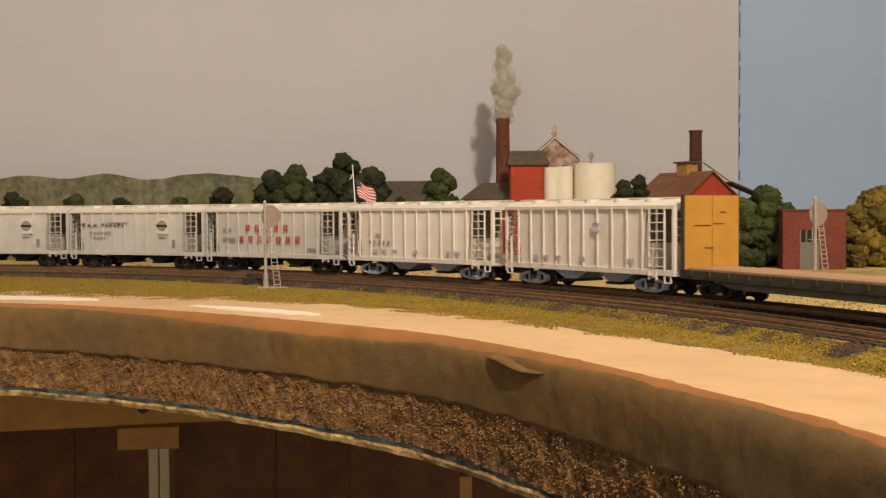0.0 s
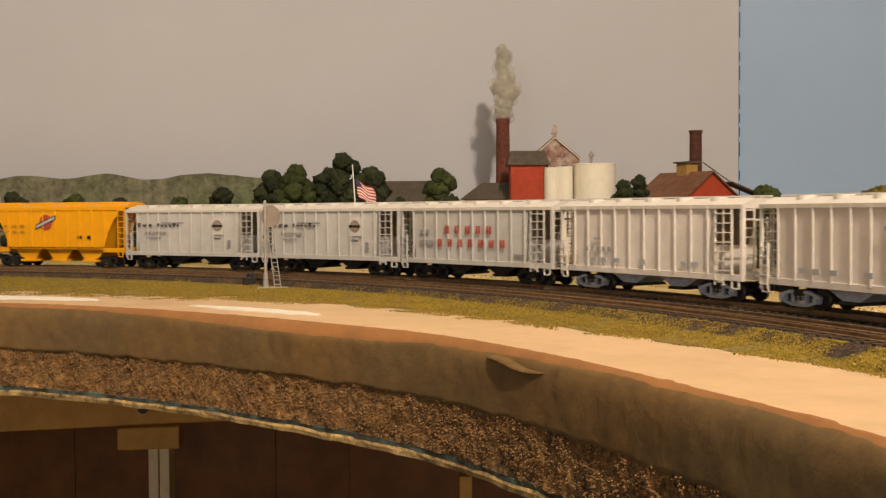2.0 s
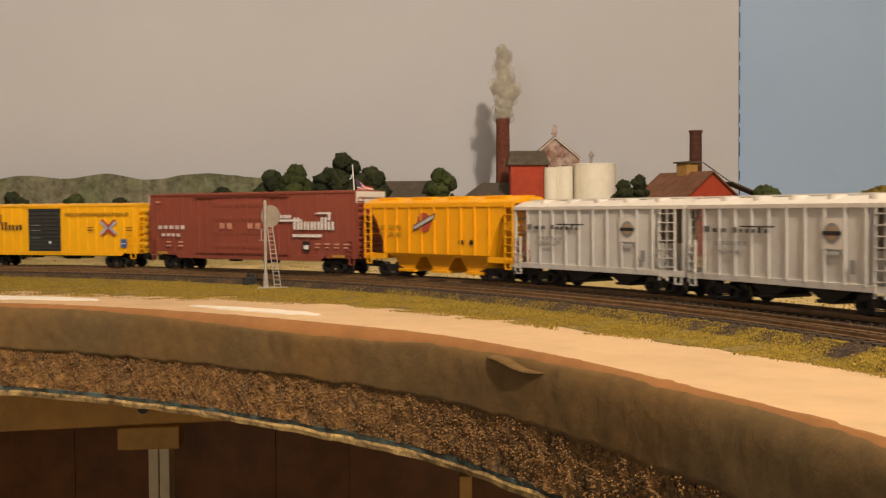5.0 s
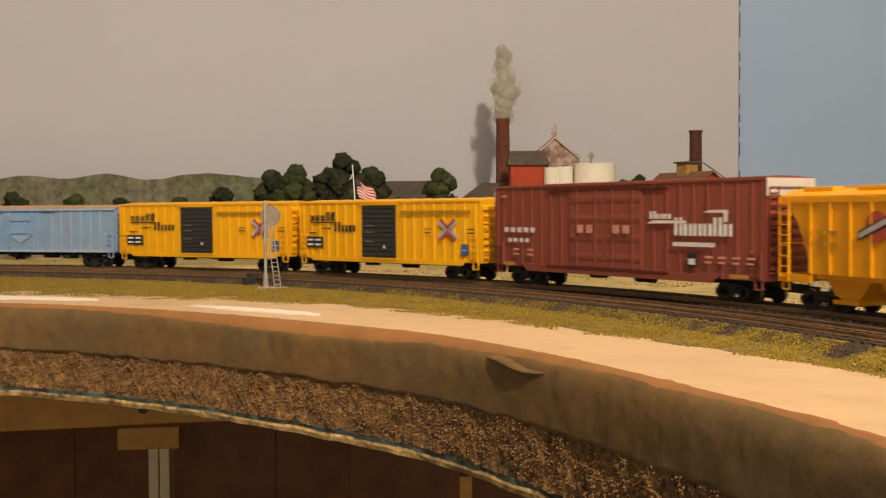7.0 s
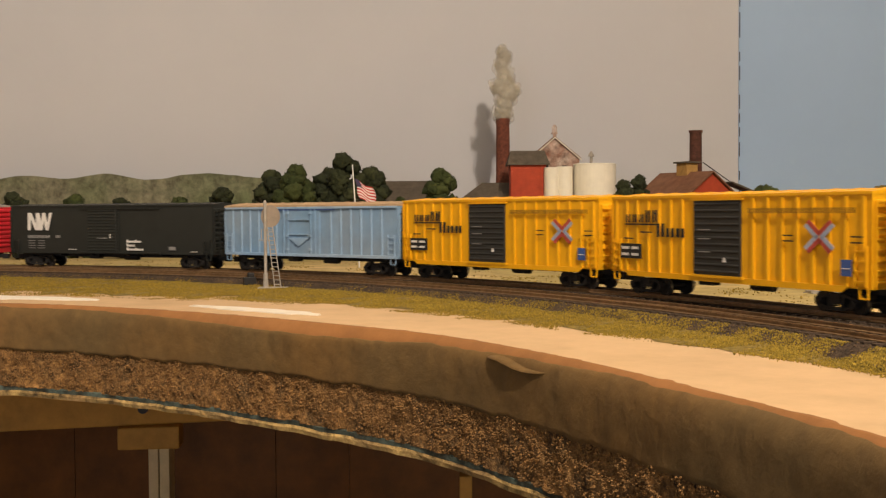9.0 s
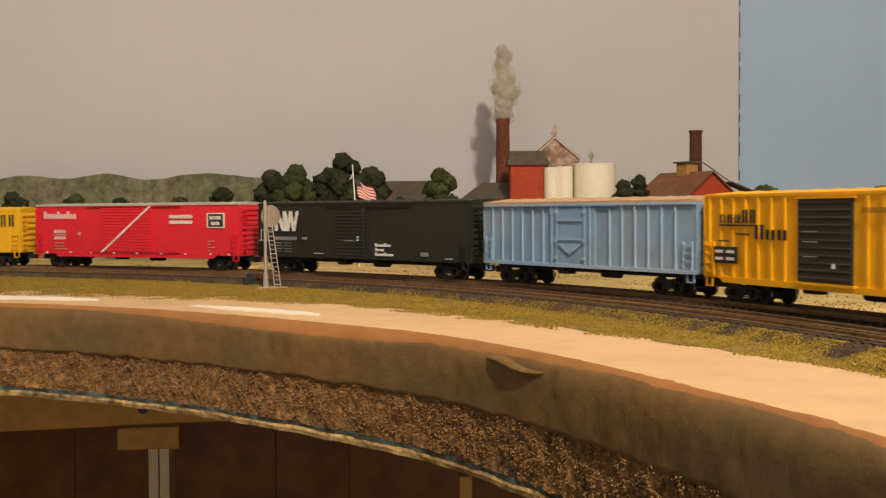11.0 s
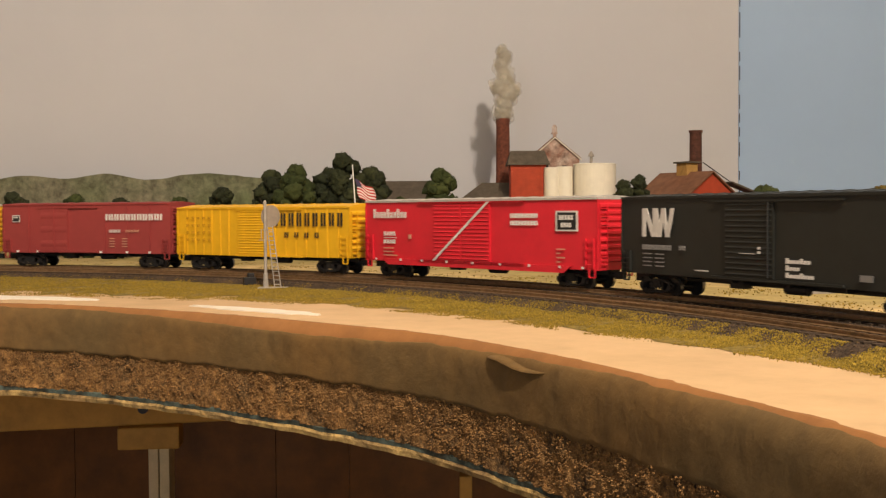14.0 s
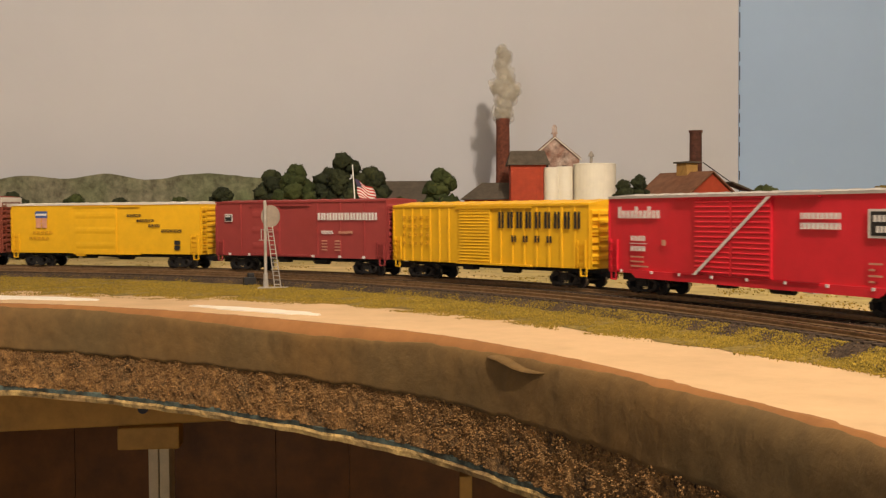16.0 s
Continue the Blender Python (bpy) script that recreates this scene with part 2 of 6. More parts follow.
def chunks(name, points, sizes, material, parent=None, flat=1.0, seed=1, core=None):
    """Many small uneven lumps in one mesh."""
    rng = np.random.default_rng(seed)
    n = len(points)
    v = OCTA[None] * rng.uniform(0.6, 1.3, (n, 6, 1)) * np.asarray(sizes).reshape(n, 1, 1)
    a = rng.uniform(0, 6.283, n)
    c, s = np.cos(a)[:, None], np.sin(a)[:, None]
    b = rng.uniform(-0.6, 0.6, n)
    cb, sb = np.cos(b)[:, None], np.sin(b)[:, None]
    x, y, z = v[..., 0], v[..., 1], v[..., 2]
    x, z = x * cb - z * sb, x * sb + z * cb
    x, y = x * c - y * s, x * s + y * c
    v = np.stack([x, y, z * flat], -1) + np.asarray(points)[:, None]
    v = v.reshape(-1, 3)
    f = (OCTF[None] + (np.arange(n) * 6)[:, None, None]).reshape(-1, 3)
    if core is not None:
        f = np.concatenate([f, core[1] + len(v)])
        v = np.concatenate([v, core[0]])
    me = bpy.data.meshes.new(name)
    me.from_pydata(v.tolist(), [], f.tolist())
    if core is not None:
        me.polygons.foreach_set("use_smooth", [True] * len(me.polygons))
    me.materials.append(material)
    ob = new(name, me)
    if parent is not None:
        ob.parent = parent
    return ob


def ball():
    bm = bm_new()
    bmesh.ops.create_icosphere(bm, subdivisions=3, radius=1.0)
    bm.verts.index_update()
    v = np.array([tuple(p.co) for p in bm.verts])
    f = np.array([[p.index for p in q.verts] for q in bm.faces])
    bm.free()
    return v, f


BALL_V, BALL_F = ball()

# ---- the line of the track ----
CX, CY, RAD = -0.6363, 0.1370, 0.8899
A0, A1 = radians(2), radians(84)


def track(s, off=0.0):
    """Place and heading (radians) at s metres along the outer track; off shifts towards the inside of the curve."""
    a = s / RAD
    b = min(max(a, A0), A1)
    r = RAD - off
    x, y = CX + r * math.sin(b), CY + r * math.cos(b)
    d = (a - b) * RAD
    return x + d * math.cos(b), y - d * math.sin(b), -b


S_MIN, S_MAX = -2.35, 3.5


def spline(pts, n):
    """A smooth line through a few plan points, even where they stand unevenly."""
    p = [Vector((*q, 0)) for q in pts]
    m = []
    for i in range(len(p)):
        a, b, c = p[max(i - 1, 0)], p[i], p[min(i + 1, len(p) - 1)]
        m.append((c - a) / max((b - a).length + (c - b).length, 1e-6))
    out = []
    for i in range(len(p) - 1):
        h = (p[i + 1] - p[i]).length
        for k in range(n):
            u = k / n
            out.append((2 * u ** 3 - 3 * u * u + 1) * p[i] + (u ** 3 - 2 * u * u + u) * h * m[i] + (3 * u * u - 2 * u ** 3) * p[i + 1] + (u ** 3 - u * u) * h * m[i + 1])
    out.append(p[-1])
    return out


def sweep(name, line, profile, material, parent=None, closed=True, jitter=0.0, smooth=False, label=""):
    """Carries a profile of (towards the bench's inside, up) along a plan line."""
    rows = []
    m_last = len(profile) - 1
    for i, q in enumerate(line):
        d = (line[min(i + 1, len(line) - 1)] - line[max(i - 1, 0)]).normalized()
        nrm = Vector((-d.y, d.x, 0))
        row = []
        for k, (a, b) in enumerate(profile):
            w = q + nrm * a + Vector((0, 0, Z0 + b))
            if jitter and ((closed and 2 < k < m_last) or (len(profile) == 5 and 0 < k < 4)):
                w += Vector((noise.noise(w * (90 if len(profile) > 5 else 210) + Vector((k, 0, 0))), noise.noise(w * 90 + Vector((9, k, 3))), noise.noise(w * 60))) * jitter
            row.append(w)
        rows.append(row)
    m = len(profile)
    faces = []
    for i in range(len(rows) - 1):
        for k in range(m if closed else m - 1):
            faces.append((i * m + k, i * m + (k + 1) % m, (i + 1) * m + (k + 1) % m, (i + 1) * m + k))
    if closed:
        faces += [tuple(range(m)), tuple(range((len(rows) - 1) * m, len(rows) * m))]
    me = bpy.data.meshes.new(name)
    me.from_pydata([tuple(v) for r in rows for v in r], [], faces)
    bm = bmesh.new()
    bm.from_mesh(me)
    bmesh.ops.recalc_face_normals(bm, faces=bm.faces)
    bm.to_mesh(me)
    bm.free()
    me.materials.append(material)
    if smooth:
        me.polygons.foreach_set("use_smooth", [True] * len(me.polygons))
    ob = new(name, me)
    if parent is not None:
        ob.parent = parent
    if label:
        ob["label"] = label
    return ob


# ---- the room ----
WALL_Y = 1.55
SEAM = 0.4145


def structure(name, bm, material, label, bevel=0.0):
    return tagged(part(name, bm, material, None, label, bevel), label, "", "", "structure")


def room():
    # floor, ceiling and three walls out of view, added to bounce ambient light
    bm = bm_new()
    box(bm, -3.2, 2.0, -2.8, 2.6, -0.05, 0.0)
    structure("floor", bm, M_FLOOR, "unseen dark brown carpeted floor under the railway bench")
    bm = bm_new()
    box(bm, -3.2, 2.0, -2.8, 2.6, 2.90, 2.95)
    structure("ceiling", bm, M_CEIL, "unseen off-white ceiling, added to bounce light in the room")
    for name, b in (("wall_west", (-3.3, -3.2, -2.8, 2.6)), ("wall_east", (2.0, 2.1, -2.8, 2.6)), ("wall_south", (-3.3, 2.1, -2.9, -2.8))):
        bm = bm_new()
        box(bm, *b, 0, 2.90)
        structure(name, bm, M_ROOM, "unseen cream room wall, added to bounce light")
    # boards of brown panelling under the bench
    wall = tagged(new("wall_north"), "brown wood-panelled wall below and behind the bench", "wall", "", "structure")
    wall.location = (0, 2.1, 0)
    bm = bm_new()
    box(bm, -3.3, 2.1, 0.02, 0.12, 0, 2.90)
    part("wall_core", bm, M_PANEL, wall)
    edges = [-3.3, -2.9, -2.55, -2.2, -1.83, -1.45, -1.09, -0.706, -0.322, -0.182, 0.2, 0.58, 0.96, 1.34, 1.7, 2.1]
    for a, b in zip(edges, edges[1:]):
        bm = bm_new()
        box(bm, a + 0.0005, b - 0.0005, 0.0, 0.02, 0, 1.15)
        part("panel_board", bm, M_PANEL, wall, "", 0.0006)
    # the sky boards behind the layout
    bm = bm_new()
    box(bm, -3.1, SEAM - 0.0012, WALL_Y, WALL_Y + 0.012, Z0 - 0.05, 2.44)
    structure("backdrop_west", bm, M_SKY, "pale warm-grey painted sky backdrop board")
    bm = bm_new()
    box(bm, SEAM + 0.0012, 1.95, WALL_Y - 0.001, WALL_Y + 0.011, Z0 - 0.05, 2.44)
    structure("backdrop_east", bm, M_SKY2, "light blue painted sky backdrop board")
    seam = tagged(new("backdrop_seam"), "dark broken gap between two backdrop boards", "seam", "", "structure")
    z = Z0 + 0.065
    rng = random.Random(4)
    while z < Z0 + 0.42:
        h = rng.choice((0.013, 0.02, 0.035))
        bm = bm_new()
        box(bm, SEAM - 0.0006, SEAM + 0.0006, WALL_Y - 0.0025, WALL_Y + 0.006, z, z + h)
        part("seam_gap", bm, M_GAP, seam)
        z += h + rng.choice((0.006, 0.008, 0.02))
    bm = bm_new()
    box(bm, SEAM - 0.0011, SEAM + 0.0011, WALL_Y - 0.0015, WALL_Y + 0.005, Z0 - 0.05, 2.44)
    part("filler", bm, M_SKY2, seam)


def hills(name, y, base, amps, x0, x1, material, label):
    n = 160
    out = []
    for i in range(n + 1):
        x = x0 + (x1 - x0) * i / n
        z = base + sum(a * math.exp(-((x - c) / w) ** 2) for c, w, a in amps) + 0.0012 * noise.noise(Vector((x * 60, y, 0)))
        out.append((x, z))
    bm = bm_new()
    cols = [[bm.verts.new((x, yy, Z0 + zz)) for yy, zz in ((y, -0.03), (y, z), (y + 0.004, z), (y + 0.004, -0.03))] for x, z in out]
    for a, b in zip(cols, cols[1:]):
        for k in range(4):
            bm.faces.new((a[k], b[k], b[(k + 1) % 4], a[(k + 1) % 4]))
    bm.faces.new(cols[0]), bm.faces.new(cols[-1][::-1])
    tagged(part(name, bm, material, None), label, "backdrop", "", "structure")


# ---- the bench ----
EDGE = spline([(-3.0, 0.70), (-1.6, 0.72), (-0.9, 0.725), (-0.5, 0.715), (-0.271, 0.674), (-0.194, 0.641), (-0.116, 0.589), (-0.051, 0.534),
               (0.0, 0.482), (0.045, 0.408), (0.073, 0.345), (0.104, 0.26), (0.125, 0.10), (0.128, -0.3), (0.128, -2.6)], 26)
TURF_IN = spline([(-3.0, 0.80), (-0.9, 0.80), (-0.5, 0.79), (-0.294, 0.732), (-0.172, 0.696), (-0.059, 0.628), (0.0, 0.571), (0.054, 0.494),
                  (0.109, 0.415), (0.141, 0.352), (0.165, 0.2), (0.168, 0.0), (0.168, -0.4)], 40)


def bench():
    # surface of the layout, one sheet up to the sky boards
    pts = [(q.x, q.y) for q in EDGE]
    bm = bm_new()
    vs = [bm.verts.new((x, y, Z0 - 0.0085)) for x, y in pts + [(1.9, -2.6), (1.9, WALL_Y - 0.002), (-3.0, WALL_Y - 0.002)]]
    es = [bm.edges.new((vs[i], vs[(i + 1) % len(vs)])) for i in range(len(vs))]
    bmesh.ops.triangle_fill(bm, use_beauty=True, edges=es)
    ground = tagged(part("ground", bm, M_SAND, None), "bare cream plaster surface of the railway layout", "ground", "", "structure")
    # the field behind the tracks
    line = [Vector((*track(s, -0.034)[:2], 0)) for s in np.arange(-2.2, 3.2, 0.02)]
    bm = bm_new()
    vs = [bm.verts.new((q.x, q.y, Z0 - 0.0078)) for q in line] + [bm.verts.new(q) for q in ((1.88, -1.7, Z0 - 0.0078), (1.88, WALL_Y - 0.003, Z0 - 0.0078), (-2.7, WALL_Y - 0.003, Z0 - 0.0078))]
    es = [bm.edges.new((vs[i], vs[(i + 1) % len(vs)])) for i in range(len(vs))]
    bmesh.ops.triangle_fill(bm, use_beauty=True, edges=es)
    tagged(part("field", bm, M_FIELD, None), "sandy yellow field with thin grass behind the tracks", "ground", "", "structure")
    # the face of the bench
    face = tagged(new("bench_fascia"), "curved brown painted plaster edge of the railway bench", "fascia", "", "structure")
    fine = spline([(q.x, q.y) for q in EDGE[26 * 3:26 * 12:6]], 22)

    def across(line, i):
        d = (line[min(i + 1, len(line) - 1)] - line[max(i - 1, 0)]).normalized()
        return Vector((-d.y, d.x, 0))

    def bulge(u):
        # how far the face stands out, u metres below the ground
        return 0.0062 * (1 - math.exp(-u / 0.0040))

    def strip(name, line, levels, place, material, label):
        m = len(levels)
        vs = [place(q, across(line, i), t, k) for i, q in enumerate(line) for k, t in enumerate(levels)]
        me = bpy.data.meshes.new(name)
        me.from_pydata([tuple(v) for v in vs], [], [(i * m + k, (i + 1) * m + k, (i + 1) * m + k + 1, i * m + k + 1) for i in range(len(line) - 1) for k in range(m - 1)])
        me.materials.append(material)
        me.polygons.foreach_set("use_smooth", [True] * len(me.polygons))
        ob = new(name, me)
        ob.parent = face
        ob["label"] = label
        return ob

    def band_top(q):
        # where the olive band begins below the ground; the orange rim shows above it
        return 0.0012 + 0.0006 * min(max((0.10 - q.x) / 0.08, 0), 1) + 0.0040 * math.exp(-((q.x + 0.07) / 0.085) ** 2) + 0.0007 * noise.noise(q * 34) + 0.0005 * noise.noise(q * 120)

    def rim_place(q, nrm, t, k):
        u = t * (band_top(q) + 0.0012)
        w = q + Vector((0, 0, Z0 - 0.0085 - u))
        if k == 0:
            return q + nrm * 0.010 + Vector((0, 0, Z0 - 0.0090))
        return w - nrm * (bulge(u) + 0.0004 * noise.noise(w * 60) * min(t * 3, 1)) + Vector((0, 0, 0.0002 * noise.noise(w * 130)))

    def band_place(q, nrm, t, k):
        u0 = band_top(q)
        u1 = 0.0275 + 0.0012 * noise.noise(q * 70) + 0.0007 * noise.noise(q * 260)
        u = u0 + (u1 - u0) * t
        w = q + Vector((0, 0, Z0 - 0.0085 - u))
        ripple = math.exp(-((q.x + 0.06) / 0.08) ** 2) * max(0.0, 1 - t * 1.6)
        calm = min(t * 5 + 0.1, 1.0)
        out = bulge(u) + 0.0005 + 0.0006 * calm * noise.noise(w * 38) + 0.00028 * calm * noise.noise(w * 150) + 0.0011 * calm * ripple * noise.noise(Vector((q.x * 130, q.y * 130, u * 30)))
        if k == 0:
            out -= 0.0005
        if t == 1:
            out -= 0.0016
        return w - nrm * out

    def rough_place(q, nrm, t, k):
        w = q + Vector((0, 0, Z0 - 0.034 - 0.0245 * t))
        out = 0.0052 + 0.0010 * t + noise.noise(w * 320) * 0.0012 + noise.noise(w * 110) * 0.0013
        return w - nrm * (out if k else 0.003)

    even = [i / 12 for i in range(13)]
    for line in (EDGE[:26 * 3 + 1], fine, EDGE[26 * 12 - 2:]):
        strip("rounded_rim", line, [0, 0, 0.12, 0.25, 0.4, 0.55, 0.7, 0.85, 1], rim_place, M_RIM, "rounded orange-brown rim")
        strip("plaster_band", line, [0, 0.015] + even[1:-1] + [0.985, 1], band_place, M_FASCIA, "smooth olive-brown painted plaster band")
        strip("rough_band", line, even, rough_place, M_ROUGH, "rough torn brown matting below the plaster")
    # torn lumps of the matting
    rng = np.random.default_rng(31)
    pts = []
    for i in rng.integers(0, len(fine) - 1, 30000):
        q, nrm = fine[i].lerp(fine[i + 1], float(rng.random())), across(fine, int(i))
        t = float(rng.beta(0.9, 1.15))
        clump = noise.noise(Vector((q.x * 150, q.y * 150, t * 4.0)))
        if clump < rng.uniform(-0.5, 0.35) - 0.25 * (1 - t):
            continue
        w = q + Vector((0, 0, Z0 - 0.0350 - 0.0232 * t))
        out = 0.0052 + 0.0010 * t + noise.noise(w * 320) * 0.0012 + noise.noise(w * 110) * 0.0013 + rng.uniform(-0.0003, 0.0007)
        pts.append(tuple(w - nrm * out))
    tagged(chunks("matting_lumps", pts, rng.uniform(0.00025, 0.00075, len(pts)), M_CLUMP, face, 0.9, 8), "", "", "", "stuff")
    sweep("paint_strip", EDGE, [(0.008, -0.0578), (-0.0052, -0.0578), (-0.0062, -0.0585), (-0.0062, -0.0606), (0.008, -0.0606)], M_TEAL, face, True, 0.0007, False, "chipped dark teal painted strip")
    sweep("plywood_lip", EDGE, [(0.012, -0.0605), (-0.0062, -0.0605), (-0.0070, -0.0618), (-0.0064, -0.0640), (0.012, -0.0640)], M_PLY, face, True, 0.0007, False, "splintered raw plywood edge")
    # the torn flap in the plaster
    bm = bm_new()
    base = Vector((0.0335, 0.4300, 0))
    d = Vector((0.52, -0.85, 0)).normalized()
    out = Vector((d.y, -d.x, 0))
    n = 16
    grid = []
    for i in range(n + 1):
        t = i / n
        u = -0.0235 + 0.047 * t
        lip = 0.0022 + 0.0050 * math.sin(math.pi * t) ** 0.6
        top_z = -0.0140 - 0.0012 * t + 0.0009 * math.sin(t * 7.0)
        row = []
        for o, z in ((0.0002, top_z + 0.0018), (lip * 0.6, top_z + 0.0010), (lip, top_z + 0.0002), (lip - 0.0002, top_z - 0.0003), (0.0002, top_z + 0.0010)):
            row.append(bm.verts.new(base + d * u + out * (o + 0.0022) + Vector((0, 0, Z0 + z))))
        grid.append(row)
    for i in range(n):
        for k in range(4):
            bm.faces.new((grid[i][k], grid[i + 1][k], grid[i + 1][k + 1], grid[i][k + 1]))
    part("torn_flap", bm, M_FASCIA, face, "curled torn lip of plaster", 0, True)
    # thin patches of fresh plaster near the edge
    for x, y, lx, ly, a, pts_n in ((-0.105, 0.612, 0.050, 0.0075, -38, 24), (-0.285, 0.715, 0.070, 0.012, -18, 24)):
        bm = bm_new()
        vs = []
        for i in range(pts_n * 2):
            w = math.pi * i / pts_n
            r = 1 + 0.45 * noise.noise(Vector((math.cos(w) * 3, math.sin(w) * 3, x * 9)))
            vs.append((math.cos(w) * lx * r, math.sin(w) * ly * r))
        prism(bm, vs, lambda p, q, s: (p, q, 0.0005 * s))
        ob = part("plaster_patch", bm, M_PLASTER, None)
        ob.matrix_basis = pose(x, y, Z0 - 0.0085, 0, 0, a)
        tagged(ob, "thin smear of fresh white plaster on the ground", "plaster patch")
    # timber under the bench
    bm = bm_new()
    box(bm, -0.75, 0.9, -0.02, 0.02, -0.09, 0.0)
    bench_ob = thing("railway_bench", "raw pine benchwork that carries the railway layout", "bench", Matrix.Identity(4))
    ob = part("joist", bm, M_PINE, bench_ob, "yellow pine joist", 0.002)
    ob.matrix_basis = pose(-0.38, 1.297, Z0 - 0.1116, 0, 0, 13)
    bm = bm_new()
    box(bm, -1.8, 1.5, -0.02, 0.32, 0, 0.045)
    ob = part("bench_top", bm, M_PINE, bench_ob, "", 0.002)
    ob.matrix_basis = pose(-0.4, 1.20, Z0 - 0.1116, 0, 0, 0)
    under_bench(bench_ob)


def under_bench(bench_ob):
    # block and post that carry the joist
    y = 1.297
    bm = bm_new()
    box(bm, -0.035, 0.035, -0.021, 0.019, -0.026, 0.0)
    ob = part("support_block", bm, M_PINE, bench_ob, "pine block on the leg", 0.002)
    ob.matrix_basis = pose(-0.344, y - 0.006, Z0 - 0.2016, 0, 0, 6)
    leg = bench_ob
    h = Z0 - 0.227
    bm = bm_new()
    box(bm, -0.0120, -0.0006, -0.014, 0.014, 0, h)
    part("leg", bm, M_POST, leg, "white painted leg strip", 0.001).location = (-0.332, y - 0.006, 0)
    bm = bm_new()
    box(bm, 0.0006, 0.0120, -0.013, 0.014, 0, h)
    part("leg", bm, M_POST, leg, "white painted leg strip", 0.001).location = (-0.332, y - 0.006, 0)
    bm = bm_new()
    box(bm, -0.0056, 0.0056, -0.009, 0.009, 0, Z0 - 0.19)
    ob = part("front_leg", bm, M_PINE, bench_ob, "slim raw pine leg", 0.001)
    ob.matrix_basis = pose(0.0190, 0.985, 0)
    bm = bm_new()
    rod(bm, (0, -0.0215, 0), (0, 0.005, 0), 0.0062, 14)
    ob = part("cable_hole", bm, M_GAP, bench_ob)
    ob.matrix_basis = pose(-0.355, y + 0.004, Z0 - 0.1815, 0, 0, 13)


# ---- track ----
def rails():
    # ballast shoulder under both tracks
    line = [Vector((*track(s)[:2], 0)) for s in np.arange(S_MIN, S_MAX, 0.02)]
    ob = sweep("ballast", line, [(0.036, -0.0088), (0.026, -0.0030), (-0.066, -0.0030), (-0.079, -0.0088)], M_BALLAST, None, True, 0.0004)
    tagged(ob, "dark brown fine ballast under two curved tracks", "ballast", "", "stuff")
    rng = np.random.default_rng(7)
    n = 16000
    ss = rng.uniform(0.05, 1.25, n)
    oo = np.where(rng.random(n) < 0.25, rng.uniform(-0.03, 0.028, n), rng.uniform(0.028, 0.082, n))
    pts = []
    for s, o in zip(ss, oo):
        x, y, _ = track(s, o)
        z = -0.0030 if -0.026 < o < 0.066 else (-0.0030 - (o - 0.066) * 0.446 if o > 0 else -0.0030 - (-0.026 - o) * 0.58)
        pts.append((x, y, Z0 + z + 0.0001))
    tagged(chunks("ballast_stones", pts, rng.uniform(0.0003, 0.0008, n), M_STONE, None, 0.7, 3), "loose brown and grey ballast grains", "ballast", "", "stuff")
    tie_bm = bm_new()
    box(tie_bm, -0.0013, 0.0013, -0.0150, 0.0150, -0.0010, 0.0010)
    tie_mesh = finish(tie_bm, M_TIE)
    for off, name, lab in ((0.0, "outer_track", "dark weathered outer track on brown ballast"), (0.047, "inner_track", "dark weathered inner track on brown ballast")):
        tr = thing(name, lab, "track", Matrix.Identity(4), "", "structure")
        for side in (-0.00825, 0.00825):
            line = [Vector((*track(s, off + side)[:2], 0)) for s in np.arange(S_MIN, S_MAX, 0.02)]
            pr = [(0.0012, -0.0021), (0.0012, -0.0018), (0.0003, -0.0015), (0.0003, -0.0006), (0.00048, -0.0005), (0.00045, 0.0), (-0.00045, 0.0), (-0.00048, -0.0005),
                  (-0.0003, -0.0006), (-0.0003, -0.0015), (-0.0012, -0.0018), (-0.0012, -0.0021)]
            sweep("rail", line, pr, M_RAIL, tr)
        far = bm_new()
        s, k = S_MIN, 0
        while s < S_MAX:
            x, y, h = track(s, off)
            m = Matrix.Translation((x, y, Z0 - 0.0031)) @ Matrix.Rotation(h + rng.uniform(-0.02, 0.02), 4, "Z")
            if 0.18 < s < 1.12:
                again("tie", tie_mesh, tr, m)
            else:
                for v in box(far, -0.0013, 0.0013, -0.0150, 0.0150, -0.0010, 0.0010):
                    v.co = m @ v.co
            s += 0.0066
        tagged(part("far_ties", far, M_TIE, tr), "", "", "", "stuff")


